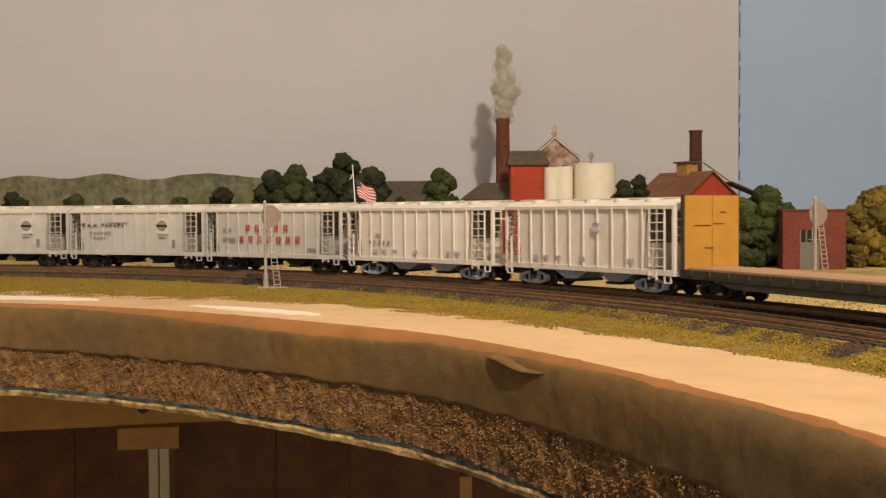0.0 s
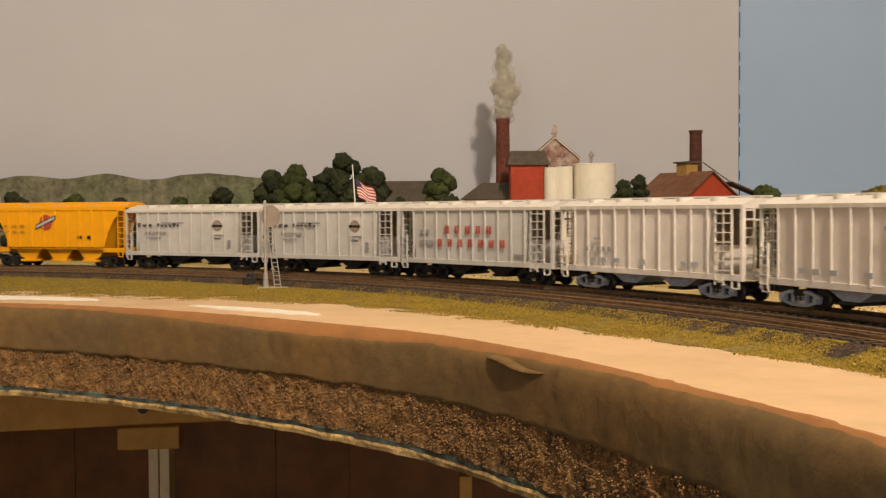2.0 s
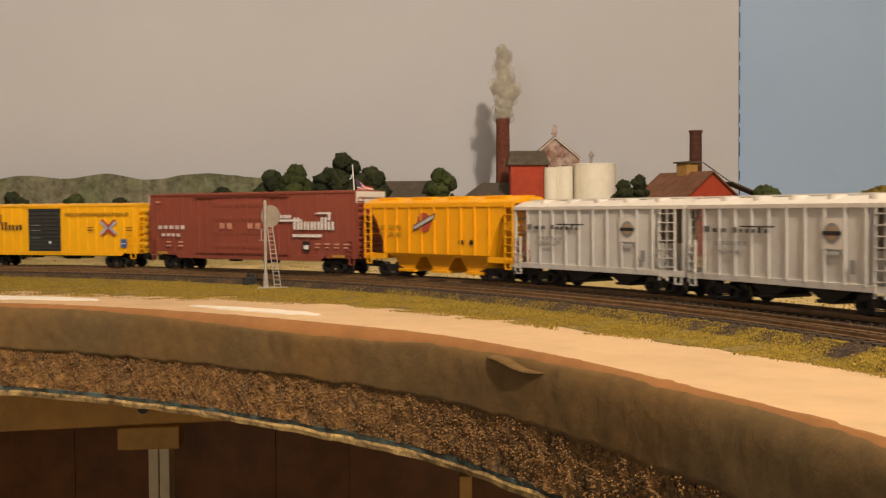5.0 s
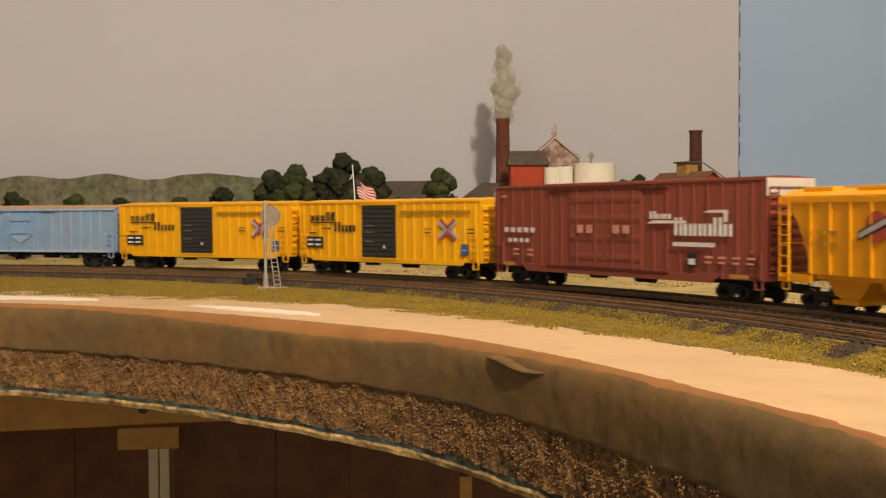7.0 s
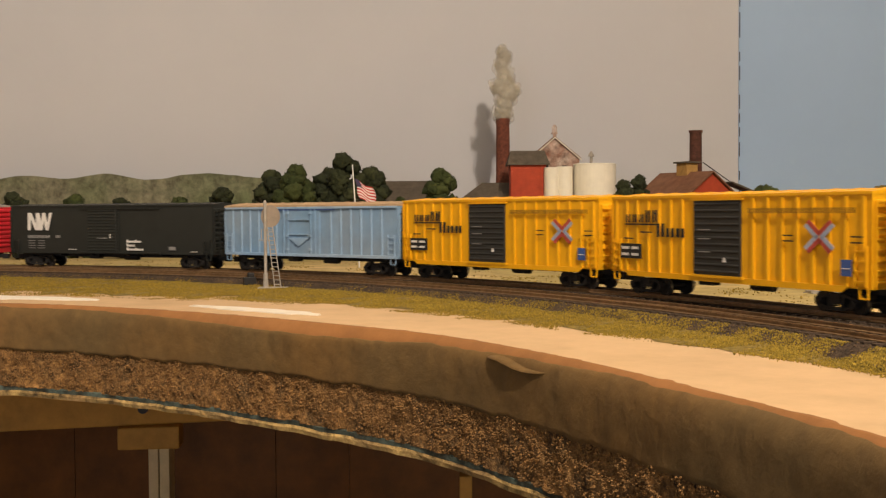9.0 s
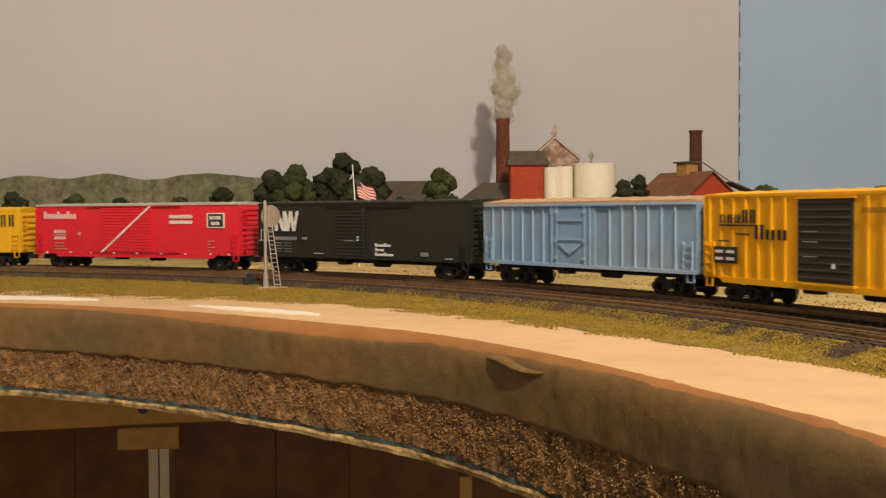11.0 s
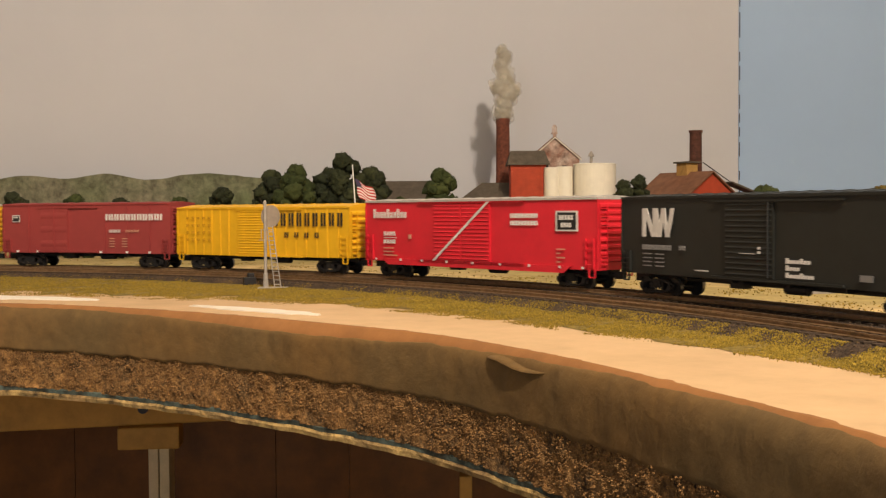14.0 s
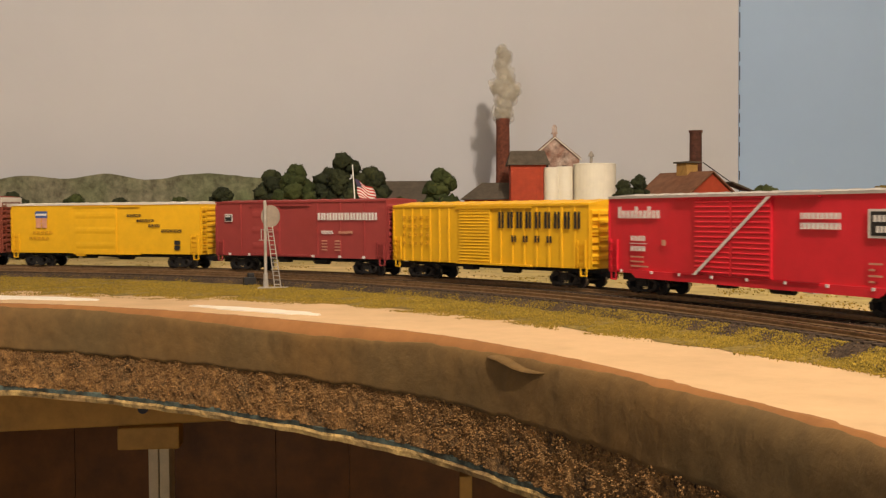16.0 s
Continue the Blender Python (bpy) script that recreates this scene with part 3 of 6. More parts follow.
def turf():
    rng = np.random.default_rng(11)
    outer = [Vector((*track(s, 0.069 - 0.005 * min(max((s - 0.65) / 0.3, 0), 1))[:2], 0)) for s in np.arange(0.0, 1.3, 0.004)]
    pts, sizes = [], []
    inner = np.array([(q.x, q.y) for q in TURF_IN])
    for i in range(120000):
        a = outer[rng.integers(len(outer))]
        q = inner[np.argmin((inner[:, 0] - a.x) ** 2 + (inner[:, 1] - a.y) ** 2)]
        t = rng.beta(1.1, 1.25)
        t = t * (1.0 + 0.16 * noise.noise(Vector((a.x * 30, a.y * 30, 1))))
        x, y = a.x + (q[0] - a.x) * t + rng.normal(0, 0.0015), a.y + (q[1] - a.y) * t + rng.normal(0, 0.0015)
        dens = noise.noise(Vector((x * 60, y * 60, 0))) + 0.46 - 0.85 * abs(t - 0.45)
        if dens < rng.uniform(-0.25, 0.25):
            continue
        r = rng.uniform(0.00018, 0.00042) * (1.5 if dens > 0.65 else 1)
        top = -0.0056 if RAD - math.hypot(a.x - CX, a.y - CY) < 0.070 else -0.0066
        o = RAD - math.hypot(x - CX, y - CY)
        bed = -0.0030 - max(o - 0.066, 0.0) * 0.446
        pts.append((x, y, Z0 + max(top + (-0.0083 - top) * min(max(t / 0.8, 0.0), 1.0), bed) + r * 0.6))
        sizes.append(r)
    bm = bm_new()
    lo, hi = [], []
    for a in outer[::4]:
        q = inner[np.argmin((inner[:, 0] - a.x) ** 2 + (inner[:, 1] - a.y) ** 2)]
        e = 0.80 + 0.25 * noise.noise(Vector((a.x * 40, a.y * 40, 2))) + 0.12 * noise.noise(Vector((a.x * 160, a.y * 160, 5)))
        lo.append(bm.verts.new((a.x, a.y, Z0 - 0.0056 if RAD - math.hypot(a.x - CX, a.y - CY) < 0.070 else Z0 - 0.0066)))
        hi.append(bm.verts.new((a.x + (q[0] - a.x) * e, a.y + (q[1] - a.y) * e, Z0 - 0.0083)))
    for k in range(len(lo) - 1):
        bm.faces.new((lo[k], lo[k + 1], hi[k + 1], hi[k]))
    tagged(part("verge", bm, M_EARTH, None), "brown earth verge with thin yellow-green turf", "ground", "", "structure")
    tagged(chunks("turf", pts, sizes, M_TURF, None, 1.1, 5), "yellow-green foam turf along the tracks", "grass", "", "stuff")
    pts, sizes = [], []
    for i in range(22000):
        s, o = rng.uniform(-0.15, 1.3), -0.034 - abs(rng.normal(0, 0.10))
        x, y, _ = track(s, o)
        if y > WALL_Y - 0.02 or noise.noise(Vector((x * 22, y * 22, 4))) < rng.uniform(-0.1, 0.45):
            continue
        pts.append((x, y, Z0 - 0.0072))
        sizes.append(rng.uniform(0.0003, 0.0009))
    tagged(chunks("field_grass", pts, sizes, M_TURF, None, 0.6, 6), "patches of yellow-green turf in the field", "grass", "", "stuff")


# ---- signals ----
def signal(x, y, turn, base_z, label):
    """A target signal on a mast with a ladder; the disc's back shows."""
    sg = thing("railway_signal", label, "signal", pose(x, y, Z0 + base_z, 0, 0, turn), "target signals by the track")
    bm = bm_new()
    rod(bm, (0, 0, 0), (0, 0, 0.010), 0.0019, 10, 0.0015)
    rod(bm, (0, 0, 0.010), (0, 0, 0.0585), 0.0011, 10)
    rod(bm, (0, 0, 0.0585), (0, 0, 0.0600), 0.0014, 10, 0.0004)
    part("mast", bm, M_STEEL, sg)
    bm = bm_new()
    n = 28
    prism(bm, [(math.cos(2 * math.pi * i / n) * 0.0066, math.sin(2 * math.pi * i / n) * 0.0076) for i in range(n)],
          lambda a, b, s: (a + 0.0034, 0.0014 + 0.0008 * s, b + 0.0490))
    part("target_disc", bm, M_DISC, sg, "flat oval grey-brown target disc", 0.0001)
    bm = bm_new()
    rod(bm, (0.0034, 0.0022, 0.049), (0.0034, 0.005, 0.049), 0.0022, 12, 0.0018)
    part("lens_hood", bm, M_BLACK, sg)
    bm = bm_new()
    for sx in (-0.0024, 0.0024):
        rod(bm, (0.0085 + sx * 0.9, -0.001, 0.0005), (0.0034 + sx * 0.75, -0.001, 0.042), 0.00042, 6)
    part("ladder_rail", bm, M_STEEL, sg)
    for i in range(13):
        t = 0.06 + i * 0.072
        cx = 0.0085 + (0.0034 - 0.0085) * t
        bm = bm_new()
        rod(bm, (cx - 0.0023, -0.001, 0.0415 * t), (cx + 0.0023, -0.001, 0.0415 * t), 0.00034, 5)
        part("rung", bm, M_STEEL, sg)
    bm = bm_new()
    box(bm, -0.0042, 0.0030, -0.0012, 0.0012, 0.0325, 0.0330)
    box(bm, -0.0016, 0.0052, -0.0014, -0.0009, 0.0395, 0.0400)
    rod(bm, (-0.0026, -0.0008, 0.0328), (-0.0026, -0.0008, 0.0405), 0.0003, 5)
    part("platform", bm, M_STEEL, sg)
    bm = bm_new()
    box(bm, -0.0050, 0.0150, -0.0035, 0.0035, -0.0008, 0.0006)
    part("base_plate", bm, M_STEEL, sg, "", 0.0002)
    return sg


def signals():
    signal(-0.1215, 0.757, -4, -0.0060, "grey target signal with a ladder, on turf beside the track")
    sg = signal(0.2355, 0.700, 16, -0.0065, "grey target signal with a ladder, beyond the train")
    bm = bm_new()
    box(bm, -0.0050, 0.0120, -0.006, 0.006, -0.006, -0.0008)
    part("footing", bm, M_STEEL, sg, "concrete footing", 0.0003)
    # two boxes added in place of an indistinct dark clump by the signal
    bm = bm_new()
    rng = random.Random(2)
    box(bm, -0.0045, 0.0040, -0.003, 0.003, 0, 0.0055)
    box(bm, -0.0015, 0.0030, -0.002, 0.002, 0.0055, 0.0085)
    ob = part("relay_box", bm, M_BLACK, None, "", 0.0004)
    ob.matrix_basis = pose(-0.1375, 0.786, Z0 - 0.0058, 0, 0, 20)
    tagged(ob, "small black clump beside the signal", "box")


# ---- trees ----
def tree(x, y, h, w, leaf, seed, label, base=-0.0080, squat=0.06):
    rng = np.random.default_rng(seed)
    tr = thing("tree", label, "tree", pose(x, y, Z0 + base, 0, 0, float(rng.uniform(0, 360))), "foam trees of the layout")
    bm = bm_new()
    rod(bm, (0, 0, 0), (0, 0, h * 0.45), h * 0.030, 7, h * 0.018)
    for i in range(6):
        a = i * 1.05 + rng.uniform(-0.3, 0.3)
        z = h * rng.uniform(0.22, 0.42)
        rod(bm, (0, 0, z), (math.cos(a) * w * 0.32, math.sin(a) * w * 0.32, z + h * rng.uniform(0.14, 0.3)), h * 0.014, 5, h * 0.005)
    part("trunk", bm, M_TRUNK, tr)
    pts, sizes = [], []
    lobes = []
    for i in range(46):
        a, zz = rng.uniform(0, 6.283), rng.uniform(0, 1)
        rr = 0.37 * w * math.sqrt(max(0.05, 1 - (2 * zz - 0.85) ** 2 * 0.8))
        z = h * (squat + (0.86 - squat) * zz)
        lobes.append((math.cos(a) * rr * rng.uniform(0.5, 1), math.sin(a) * rr * rng.uniform(0.5, 1), z, rng.uniform(0.09, 0.19) * w))
    for k in (0.5, 0.62, 0.72, 0.80, 0.86):
        lobes.append((rng.uniform(-0.1, 0.1) * w, rng.uniform(-0.1, 0.1) * w, h * k, rng.uniform(0.13, 0.2) * w))
    core = []
    for lx, ly, lz, lr in lobes:
        # a dense lump of foam and the loose flock on it
        c = np.array((lx, ly, max(lz, lr * 0.8)))
        shape = np.array([1 + 0.45 * noise.noise(Vector(d) * 1.8 + Vector(c) * 90) + 0.30 * noise.noise(Vector(d) * 4.5 + Vector(c) * 70) + 0.14 * noise.noise(Vector(d) * 11 + Vector(c) * 50) for d in BALL_V])
        core.append(c + BALL_V * shape[:, None] * lr * (0.95, 0.95, 0.85))
        n = 230
        v = rng.normal(size=(n, 3))
        v /= np.linalg.norm(v, axis=1)[:, None]
        rad = lr * (0.86 + np.abs(rng.normal(0, 0.10, (n, 1))))
        for q in v * rad * (1, 1, 0.9):
            pts.append((c[0] + q[0], c[1] + q[1], max(c[2] + q[2], h * 0.03)))
            sizes.append(rng.uniform(0.0004, 0.0010) * (w / 0.06) ** 0.5)
    k = len(BALL_V)
    v0 = np.concatenate(core)
    f0 = (BALL_F[None] + (np.arange(len(core)) * k)[:, None, None]).reshape(-1, 3)
    chunks("crown", pts, sizes, leaf, tr, 0.9, seed, (v0, f0))
    return tr


def trees():
    dark = "dark green foam tree with a dense uneven crown"
    for i, (x, y, h, w, leaf, lab) in enumerate((
            (-0.500, 1.30, 0.083, 0.046, M_LEAF_D, dark), (-0.440, 1.33, 0.081, 0.055, M_LEAF_G, "low olive-green foam bush by the hills"), (-0.380, 1.31, 0.076, 0.044, M_LEAF_D, dark),
            (-0.2545, 1.28, 0.090, 0.044, M_LEAF_D, dark), (-0.200, 1.30, 0.110, 0.056, M_LEAF_D, dark), (-0.172, 1.29, 0.117, 0.060, M_LEAF_G, dark), (-0.148, 1.32, 0.107, 0.044, M_LEAF_D, dark),
            (-0.113, 1.30, 0.132, 0.060, M_LEAF_D, "tall dark green foam tree with gaps in its crown"), (-0.082, 1.31, 0.116, 0.050, M_LEAF_D, dark), (-0.139, 1.335, 0.116, 0.044, M_LEAF_D, dark),
            (0.0005, 1.30, 0.110, 0.060, M_LEAF_G, dark), (0.2050, 1.26, 0.095, 0.038, M_LEAF_D, dark), (0.2240, 1.27, 0.103, 0.040, M_LEAF_D, dark),
            (0.2988, 1.027, 0.0799, 0.0592, M_LEAF_G, "broad mid-green foam tree beside the brick shed"), (0.2784, 1.004, 0.0521, 0.0389, M_LEAF_G, "low green foam bush below a tree"),
            (0.3996, 1.018, 0.0752, 0.0648, M_LEAF_O, "olive and yellow foam tree behind the train"), (0.3719, 1.004, 0.0595, 0.0370, M_LEAF_O, "olive foam bush behind the train"),
            (0.3099, 1.059, 0.0355, 0.0481, M_LEAF_D, "dark low shrub beside the brick shed"), (0.3589, 1.059, 0.0336, 0.0481, M_LEAF_D, "dark low shrub beside the brick shed"), (0.4033, 1.054, 0.0355, 0.0481, M_LEAF_D, "dark low shrub beside the olive tree"), (0.2775, 1.054, 0.0355, 0.0444, M_LEAF_D, "dark low shrub below a green tree"),
            (0.3980, 1.25, 0.050, 0.060, M_LEAF_D, "dark low hedge behind the brick shed"), (0.345, 1.22, 0.045, 0.055, M_LEAF_D, "dark low hedge behind the brick shed"), (0.452, 1.2, 0.045, 0.060, M_LEAF_D, "dark low hedge behind the olive tree"),
            (-0.318, 1.34, 0.076, 0.05, M_LEAF_G, "low olive-green foam bush by the hills"), (-0.052, 1.36, 0.078, 0.034, M_LEAF_G, "low olive-green foam bush by the hills"))):
        tree(x, y, h, w, leaf, 20 + i, lab)


# ---- the works ----
def gable(bm, x0, x1, y0, y1, ze, zr, t=0.0012, over=0.002):
    """Two roof slabs with the ridge along y."""
    xm = (x0 + x1) / 2
    for a in (x0 - over, x1 + over):
        prism(bm, [(a, ze - over * 0.6), (xm, zr), (xm, zr + t), (a, ze + t - over * 0.6)], lambda p, q, s: (p, y1 + over if s else y0 - over, q))


def wall_gable(bm, x0, x1, y0, y1, z0, ze, zr):
    prism(bm, [(x0, z0), (x1, z0), (x1, ze), ((x0 + x1) / 2, zr), (x0, ze)], lambda p, q, s: (p, y1 if s else y0, q))


def smoke(parent_m):
    sm = thing("smoke_plume", "dirty grey-beige cotton smoke on the stack", "smoke", parent_m)
    rng = np.random.default_rng(9)
    bm = bm_new()
    lobes = ((0.000, 0.008, 0.0135), (0.002, 0.020, 0.0125), (0.006, 0.031, 0.0135), (0.013, 0.036, 0.0105), (-0.004, 0.040, 0.0130), (0.004, 0.047, 0.0135), (0.002, 0.058, 0.0115), (-0.002, 0.068, 0.0100), (0.002, 0.078, 0.0105), (-0.001, 0.087, 0.0080))
    for i, (x, z, r) in enumerate(lobes):
        geom = bmesh.ops.create_icosphere(bm, subdivisions=4, radius=r)
        for v in geom["verts"]:
            q = v.co.copy()
            k = 0.76 + 0.30 * noise.noise(q * 80 + Vector((i * 3, 0, 0))) + 0.16 * noise.noise(q * 190 + Vector((0, i * 5, 0))) + 0.07 * noise.noise(q * 480)
            v.co = Vector((q.x * k * 0.92 + x, q.y * k * 0.75, q.z * k + z))
    ob = part("cotton", bm, M_COTTON, sm, "", 0, True)
    rem = ob.modifiers.new("knit", "REMESH")
    rem.mode, rem.voxel_size, rem.use_smooth_shade = "VOXEL", 0.0008, True
    # thin veils of cotton round the wad, each looser than the last
    haze = mat("thin_cotton_veil", (0.64, 0.59, 0.49), 1.0, 0, 90.0, 0.12, 0.3, 0.002, tint=(0.50, 0.46, 0.38), spec=0.0)
    haze.node_tree.nodes["Principled BSDF"].inputs["Alpha"].default_value = 0.22
    for name, grow, seed in (("inner_veil", 0.92, 3), ("middle_veil", 1.04, 8), ("outer_veil", 1.17, 15)):
        bm = bm_new()
        for i, (x, z, r) in enumerate(lobes):
            geom = bmesh.ops.create_icosphere(bm, subdivisions=4, radius=r * grow)
            for v in geom["verts"]:
                q = v.co.copy()
                k = 0.92 + 0.40 * noise.noise(q * 75 + Vector((i * 3, seed, 0))) + 0.16 * noise.noise(q * 190 + Vector((0, i * 5, seed)))
                v.co = Vector((q.x * k * 0.92 + x, q.y * k * 0.75, q.z * k + z))
        veil = part(name, bm, haze, sm, "thin translucent cotton", 0, True)
        rem = veil.modifiers.new("knit", "REMESH")
        rem.mode, rem.voxel_size, rem.use_smooth_shade = "VOXEL", 0.0010, True
    M_COTTON.node_tree.nodes["Principled BSDF"].inputs["Alpha"].default_value = 0.55


def works():
    g = -0.0078
    # tall brick stack
    st = thing("brick_stack", "tall dark red brick stack of the works", "chimney", pose(0.0775, 1.42, Z0 + g))
    bm = bm_new()
    rod(bm, (0, 0, 0), (0, 0, 0.168), 0.0100, 20, 0.0084)
    part("shaft", bm, M_BRICK, st, "", 0, False)
    bm = bm_new()
    rod(bm, (0, 0, 0.166), (0, 0, 0.171), 0.0090, 20, 0.0092)
    part("crown_ring", bm, M_BRICK, st)
    smoke(pose(0.0775, 1.42, Z0 + g + 0.170))
    # low shed by the stack
    sh = thing("boiler_house", "low boiler house with a grey tar roof", "building", pose(0.060, 1.395, Z0 + g))
    bm = bm_new()
    box(bm, -0.032, 0.030, -0.012, 0.040, 0, 0.0690)
    part("wall", bm, M_RED, sh)
    bm = bm_new()
    eave = [(-0.037, -0.016), (0.034, -0.016), (0.034, 0.044), (-0.037, 0.044)]
    ridge = [(-0.010, 0.010), (0.034, 0.010), (0.034, 0.018), (-0.010, 0.018)]
    v0 = [bm.verts.new((a, b, 0.0675)) for a, b in eave]
    v1 = [bm.verts.new((a, b, 0.0690)) for a, b in eave]
    v2 = [bm.verts.new((a, b, 0.0890)) for a, b in ridge]
    bm.faces.new(v0[::-1]), bm.faces.new(v2)
    for lo, hi in ((v0, v1), (v1, v2)):
        for i in range(4):
            bm.faces.new((lo[i], lo[(i + 1) % 4], hi[(i + 1) % 4], hi[i]))
    part("roof", bm, M_ROOFGREY, sh)
    # red headhouse with a hipped grey roof
    hh = thing("headhouse", "red wooden headhouse with a dark grey hipped roof", "building", pose(0.1040, 1.36, Z0 + g))
    bm = bm_new()
    box(bm, -0.0215, 0.0215, -0.018, 0.018, 0, 0.110)
    part("wall", bm, M_RED, hh, "", 0.0004)
    for i in range(9):
        bm = bm_new()
        x = -0.020 + i * 0.005
        box(bm, x - 0.0004, x + 0.0004, -0.0187, -0.018, 0.002, 0.108)
        part("batten", bm, M_RED, hh)
    bm = bm_new()
    lo = [(-0.0255, -0.022), (0.0255, -0.022), (0.0255, 0.022), (-0.0255, 0.022)]
    v0 = [bm.verts.new((a, b, 0.1085)) for a, b in lo]
    v1 = [bm.verts.new((a, b, 0.1105)) for a, b in lo]
    v2 = [bm.verts.new((a * 0.80, b * 0.25, 0.1265)) for a, b in lo]
    bm.faces.new(v0[::-1]), bm.faces.new(v2)
    for p, q in ((v0, v1), (v1, v2)):
        for i in range(4):
            bm.faces.new((p[i], p[(i + 1) % 4], q[(i + 1) % 4], q[i]))
    part("hipped_roof", bm, M_ROOFGREY, hh)
    # old mill with peeling gable
    ml = thing("old_mill", "old gabled mill with peeling whitewashed brick", "building", pose(0.1470, 1.47, Z0 + g))
    bm = bm_new()
    wall_gable(bm, -0.0320, 0.0320, -0.02, 0.03, 0, 0.122, 0.149)
    part("wall", bm, M_PEEL, ml)
    bm = bm_new()
    gable(bm, -0.0320, 0.0320, -0.02, 0.03, 0.122, 0.149)
    part("roof", bm, M_ROOFBROWN, ml, "thin weathered roof")
    for sx in (-1, 1):
        bm = bm_new()
        prism(bm, [(sx * 0.0345, 0.1185), (0, 0.1478), (0, 0.1495), (sx * 0.0345, 0.1202)], lambda p, q, s: (p, -0.0222 if s else -0.0232, q))
        part("barge_board", bm, M_CREAM, ml, "pale barge board")
    bm = bm_new()
    box(bm, -0.0022, 0.0022, -0.0195, -0.0150, 0.147, 0.1535)
    for sx in (-1, 1):
        rod(bm, (sx * 0.0026, -0.0172, 0.1535), (sx * 0.0026, -0.0172, 0.1605), 0.0007, 6)
        rod(bm, (sx * 0.0036, -0.0172, 0.1605), (sx * 0.0004, -0.0172, 0.1655), 0.0006, 6)
    box(bm, -0.0042, 0.0042, -0.0205, -0.0140, 0.1535, 0.1548)
    rod(bm, (0, -0.0172, 0.1548), (0, -0.0172, 0.1640), 0.0014, 8, 0.0010)
    part("cupola", bm, M_PEEL, ml)
    for x in (-0.012, 0.012):
        bm = bm_new()
        box(bm, x - 0.003, x + 0.003, -0.0208, -0.019, 0.100, 0.112)
        part("window", bm, M_PANE, ml)
    # cream tanks
    for x, r, h, lab in ((0.1322, 0.0098, 0.1040, "narrow cream storage tank beside the headhouse"), (0.1475, 0.0098, 0.1050, "narrow cream storage tank beside the wide one"), (0.1845, 0.0258, 0.1085, "wide cream storage tank with a roof vent")):
        tk = thing("storage_tank", lab, "tank", pose(x, 1.34 + (0.006 if r > 0.02 else 0), Z0 + g), "cream tanks of the works")
        bm = bm_new()
        rod(bm, (0, 0, 0), (0, 0, h), r, 40)
        part("shell", bm, M_CREAM, tk, "", 0, False)
        bm = bm_new()
        rod(bm, (0, 0, h), (0, 0, h + 0.0012), r * 1.02, 40, r * 0.97)
        part("lid", bm, M_CREAM, tk)
        if r > 0.02:
            bm = bm_new()
            rod(bm, (-0.004, 0, h), (-0.004, 0, h + 0.010), 0.0018, 8)
            rod(bm, (-0.004, 0, h + 0.010), (-0.004, 0, h + 0.013), 0.0042, 8, 0.003)
            rod(bm, (-0.004, 0, h + 0.013), (-0.004, 0, h + 0.0165), 0.003, 8, 0.0008)
            part("roof_vent", bm, M_STEEL, tk, "grey ventilator")
    # red building with a rusty roof
    rb = thing("red_workshop", "red workshop with a rusty brown gabled roof", "building", pose(0.3090, 1.275, Z0 + g, 0, 0, 30))
    bm = bm_new()
    wall_gable(bm, -0.0385, 0.0385, 0.0, 0.085, 0, 0.068, 0.0955)
    part("wall", bm, M_RED, rb)
    for sx in (-1, 1):
        bm = bm_new()
        prism(bm, [(sx * 0.0425, 0.0655), (0, 0.0960), (0, 0.0978), (sx * 0.0425, 0.0673)], lambda p, q, s: (p, 0.088 if s else -0.004, q))
        part("roof_slope", bm, M_ROOFBROWN, rb, "rusty brown roof slope")
    bm = bm_new()
    box(bm, -0.0060, 0.0110, 0.034, 0.052, 0.085, 0.1080)
    part("cupola", bm, M_YELBRICK, rb, "ochre roof cupola", 0.0003)
    bm = bm_new()
    box(bm, -0.0085, 0.0130, 0.031, 0.055, 0.1080, 0.1100)
    part("cupola_roof", bm, M_ROOFGREY, rb, "", 0.0003)
    bm = bm_new()
    rod(bm, (0.0225, 0.050, 0.060), (0.0225, 0.050, 0.1450), 0.0078, 18, 0.0072)
    rod(bm, (0.0225, 0.050, 0.1450), (0.0225, 0.050, 0.1480), 0.0082, 18, 0.0082)
    part("chimney", bm, M_DARKBRICK, rb, "dark brown round chimney")
    bm = bm_new()
    rod(bm, (0.030, 0.046, 0.1100), (0.060, 0.030, 0.0860), 0.0006, 5)
    part("stay_wire", bm, M_BLACK, rb)
    bm = bm_new()
    box(bm, 0.008, 0.022, -0.0008, 0.001, 0.040, 0.058)
    part("window", bm, M_PANE, rb)
    lt = thing("lean_to", "small lean-to with a brown roof beside the workshop", "building", pose(0.3560, 1.31, Z0 + g))
    bm = bm_new()
    box(bm, -0.014, 0.020, -0.015, 0.02, 0, 0.066)
    part("wall", bm, M_RED, lt)
    bm = bm_new()
    prism(bm, [(-0.018, 0.084), (0.024, 0.066), (0.024, 0.068), (-0.018, 0.086)], lambda p, q, s: (p, 0.022 if s else -0.018, q))
    part("roof", bm, M_ROOFGREY, lt)
    # brick shed
    bs = thing("brick_shed", "small red brick shed with a grey door", "building", pose(0.3293, 0.985, Z0 + g, 0, 0, -8))
    bm = bm_new()
    box(bm, -0.0277, 0.0259, -0.012, 0.023, 0, 0.0516)
    part("wall", bm, M_REDBRICK, bs, "", 0.0003)
    bm = bm_new()
    box(bm, -0.0286, 0.0268, -0.013, 0.024, 0.0516, 0.0531)
    part("parapet", bm, M_REDBRICK, bs, "dark coping")
    bm = bm_new()
    box(bm, -0.0134, 0.0032, -0.0128, -0.0118, 0.0, 0.0239)
    part("door", bm, M_GREYDOOR, bs, "grey painted door")
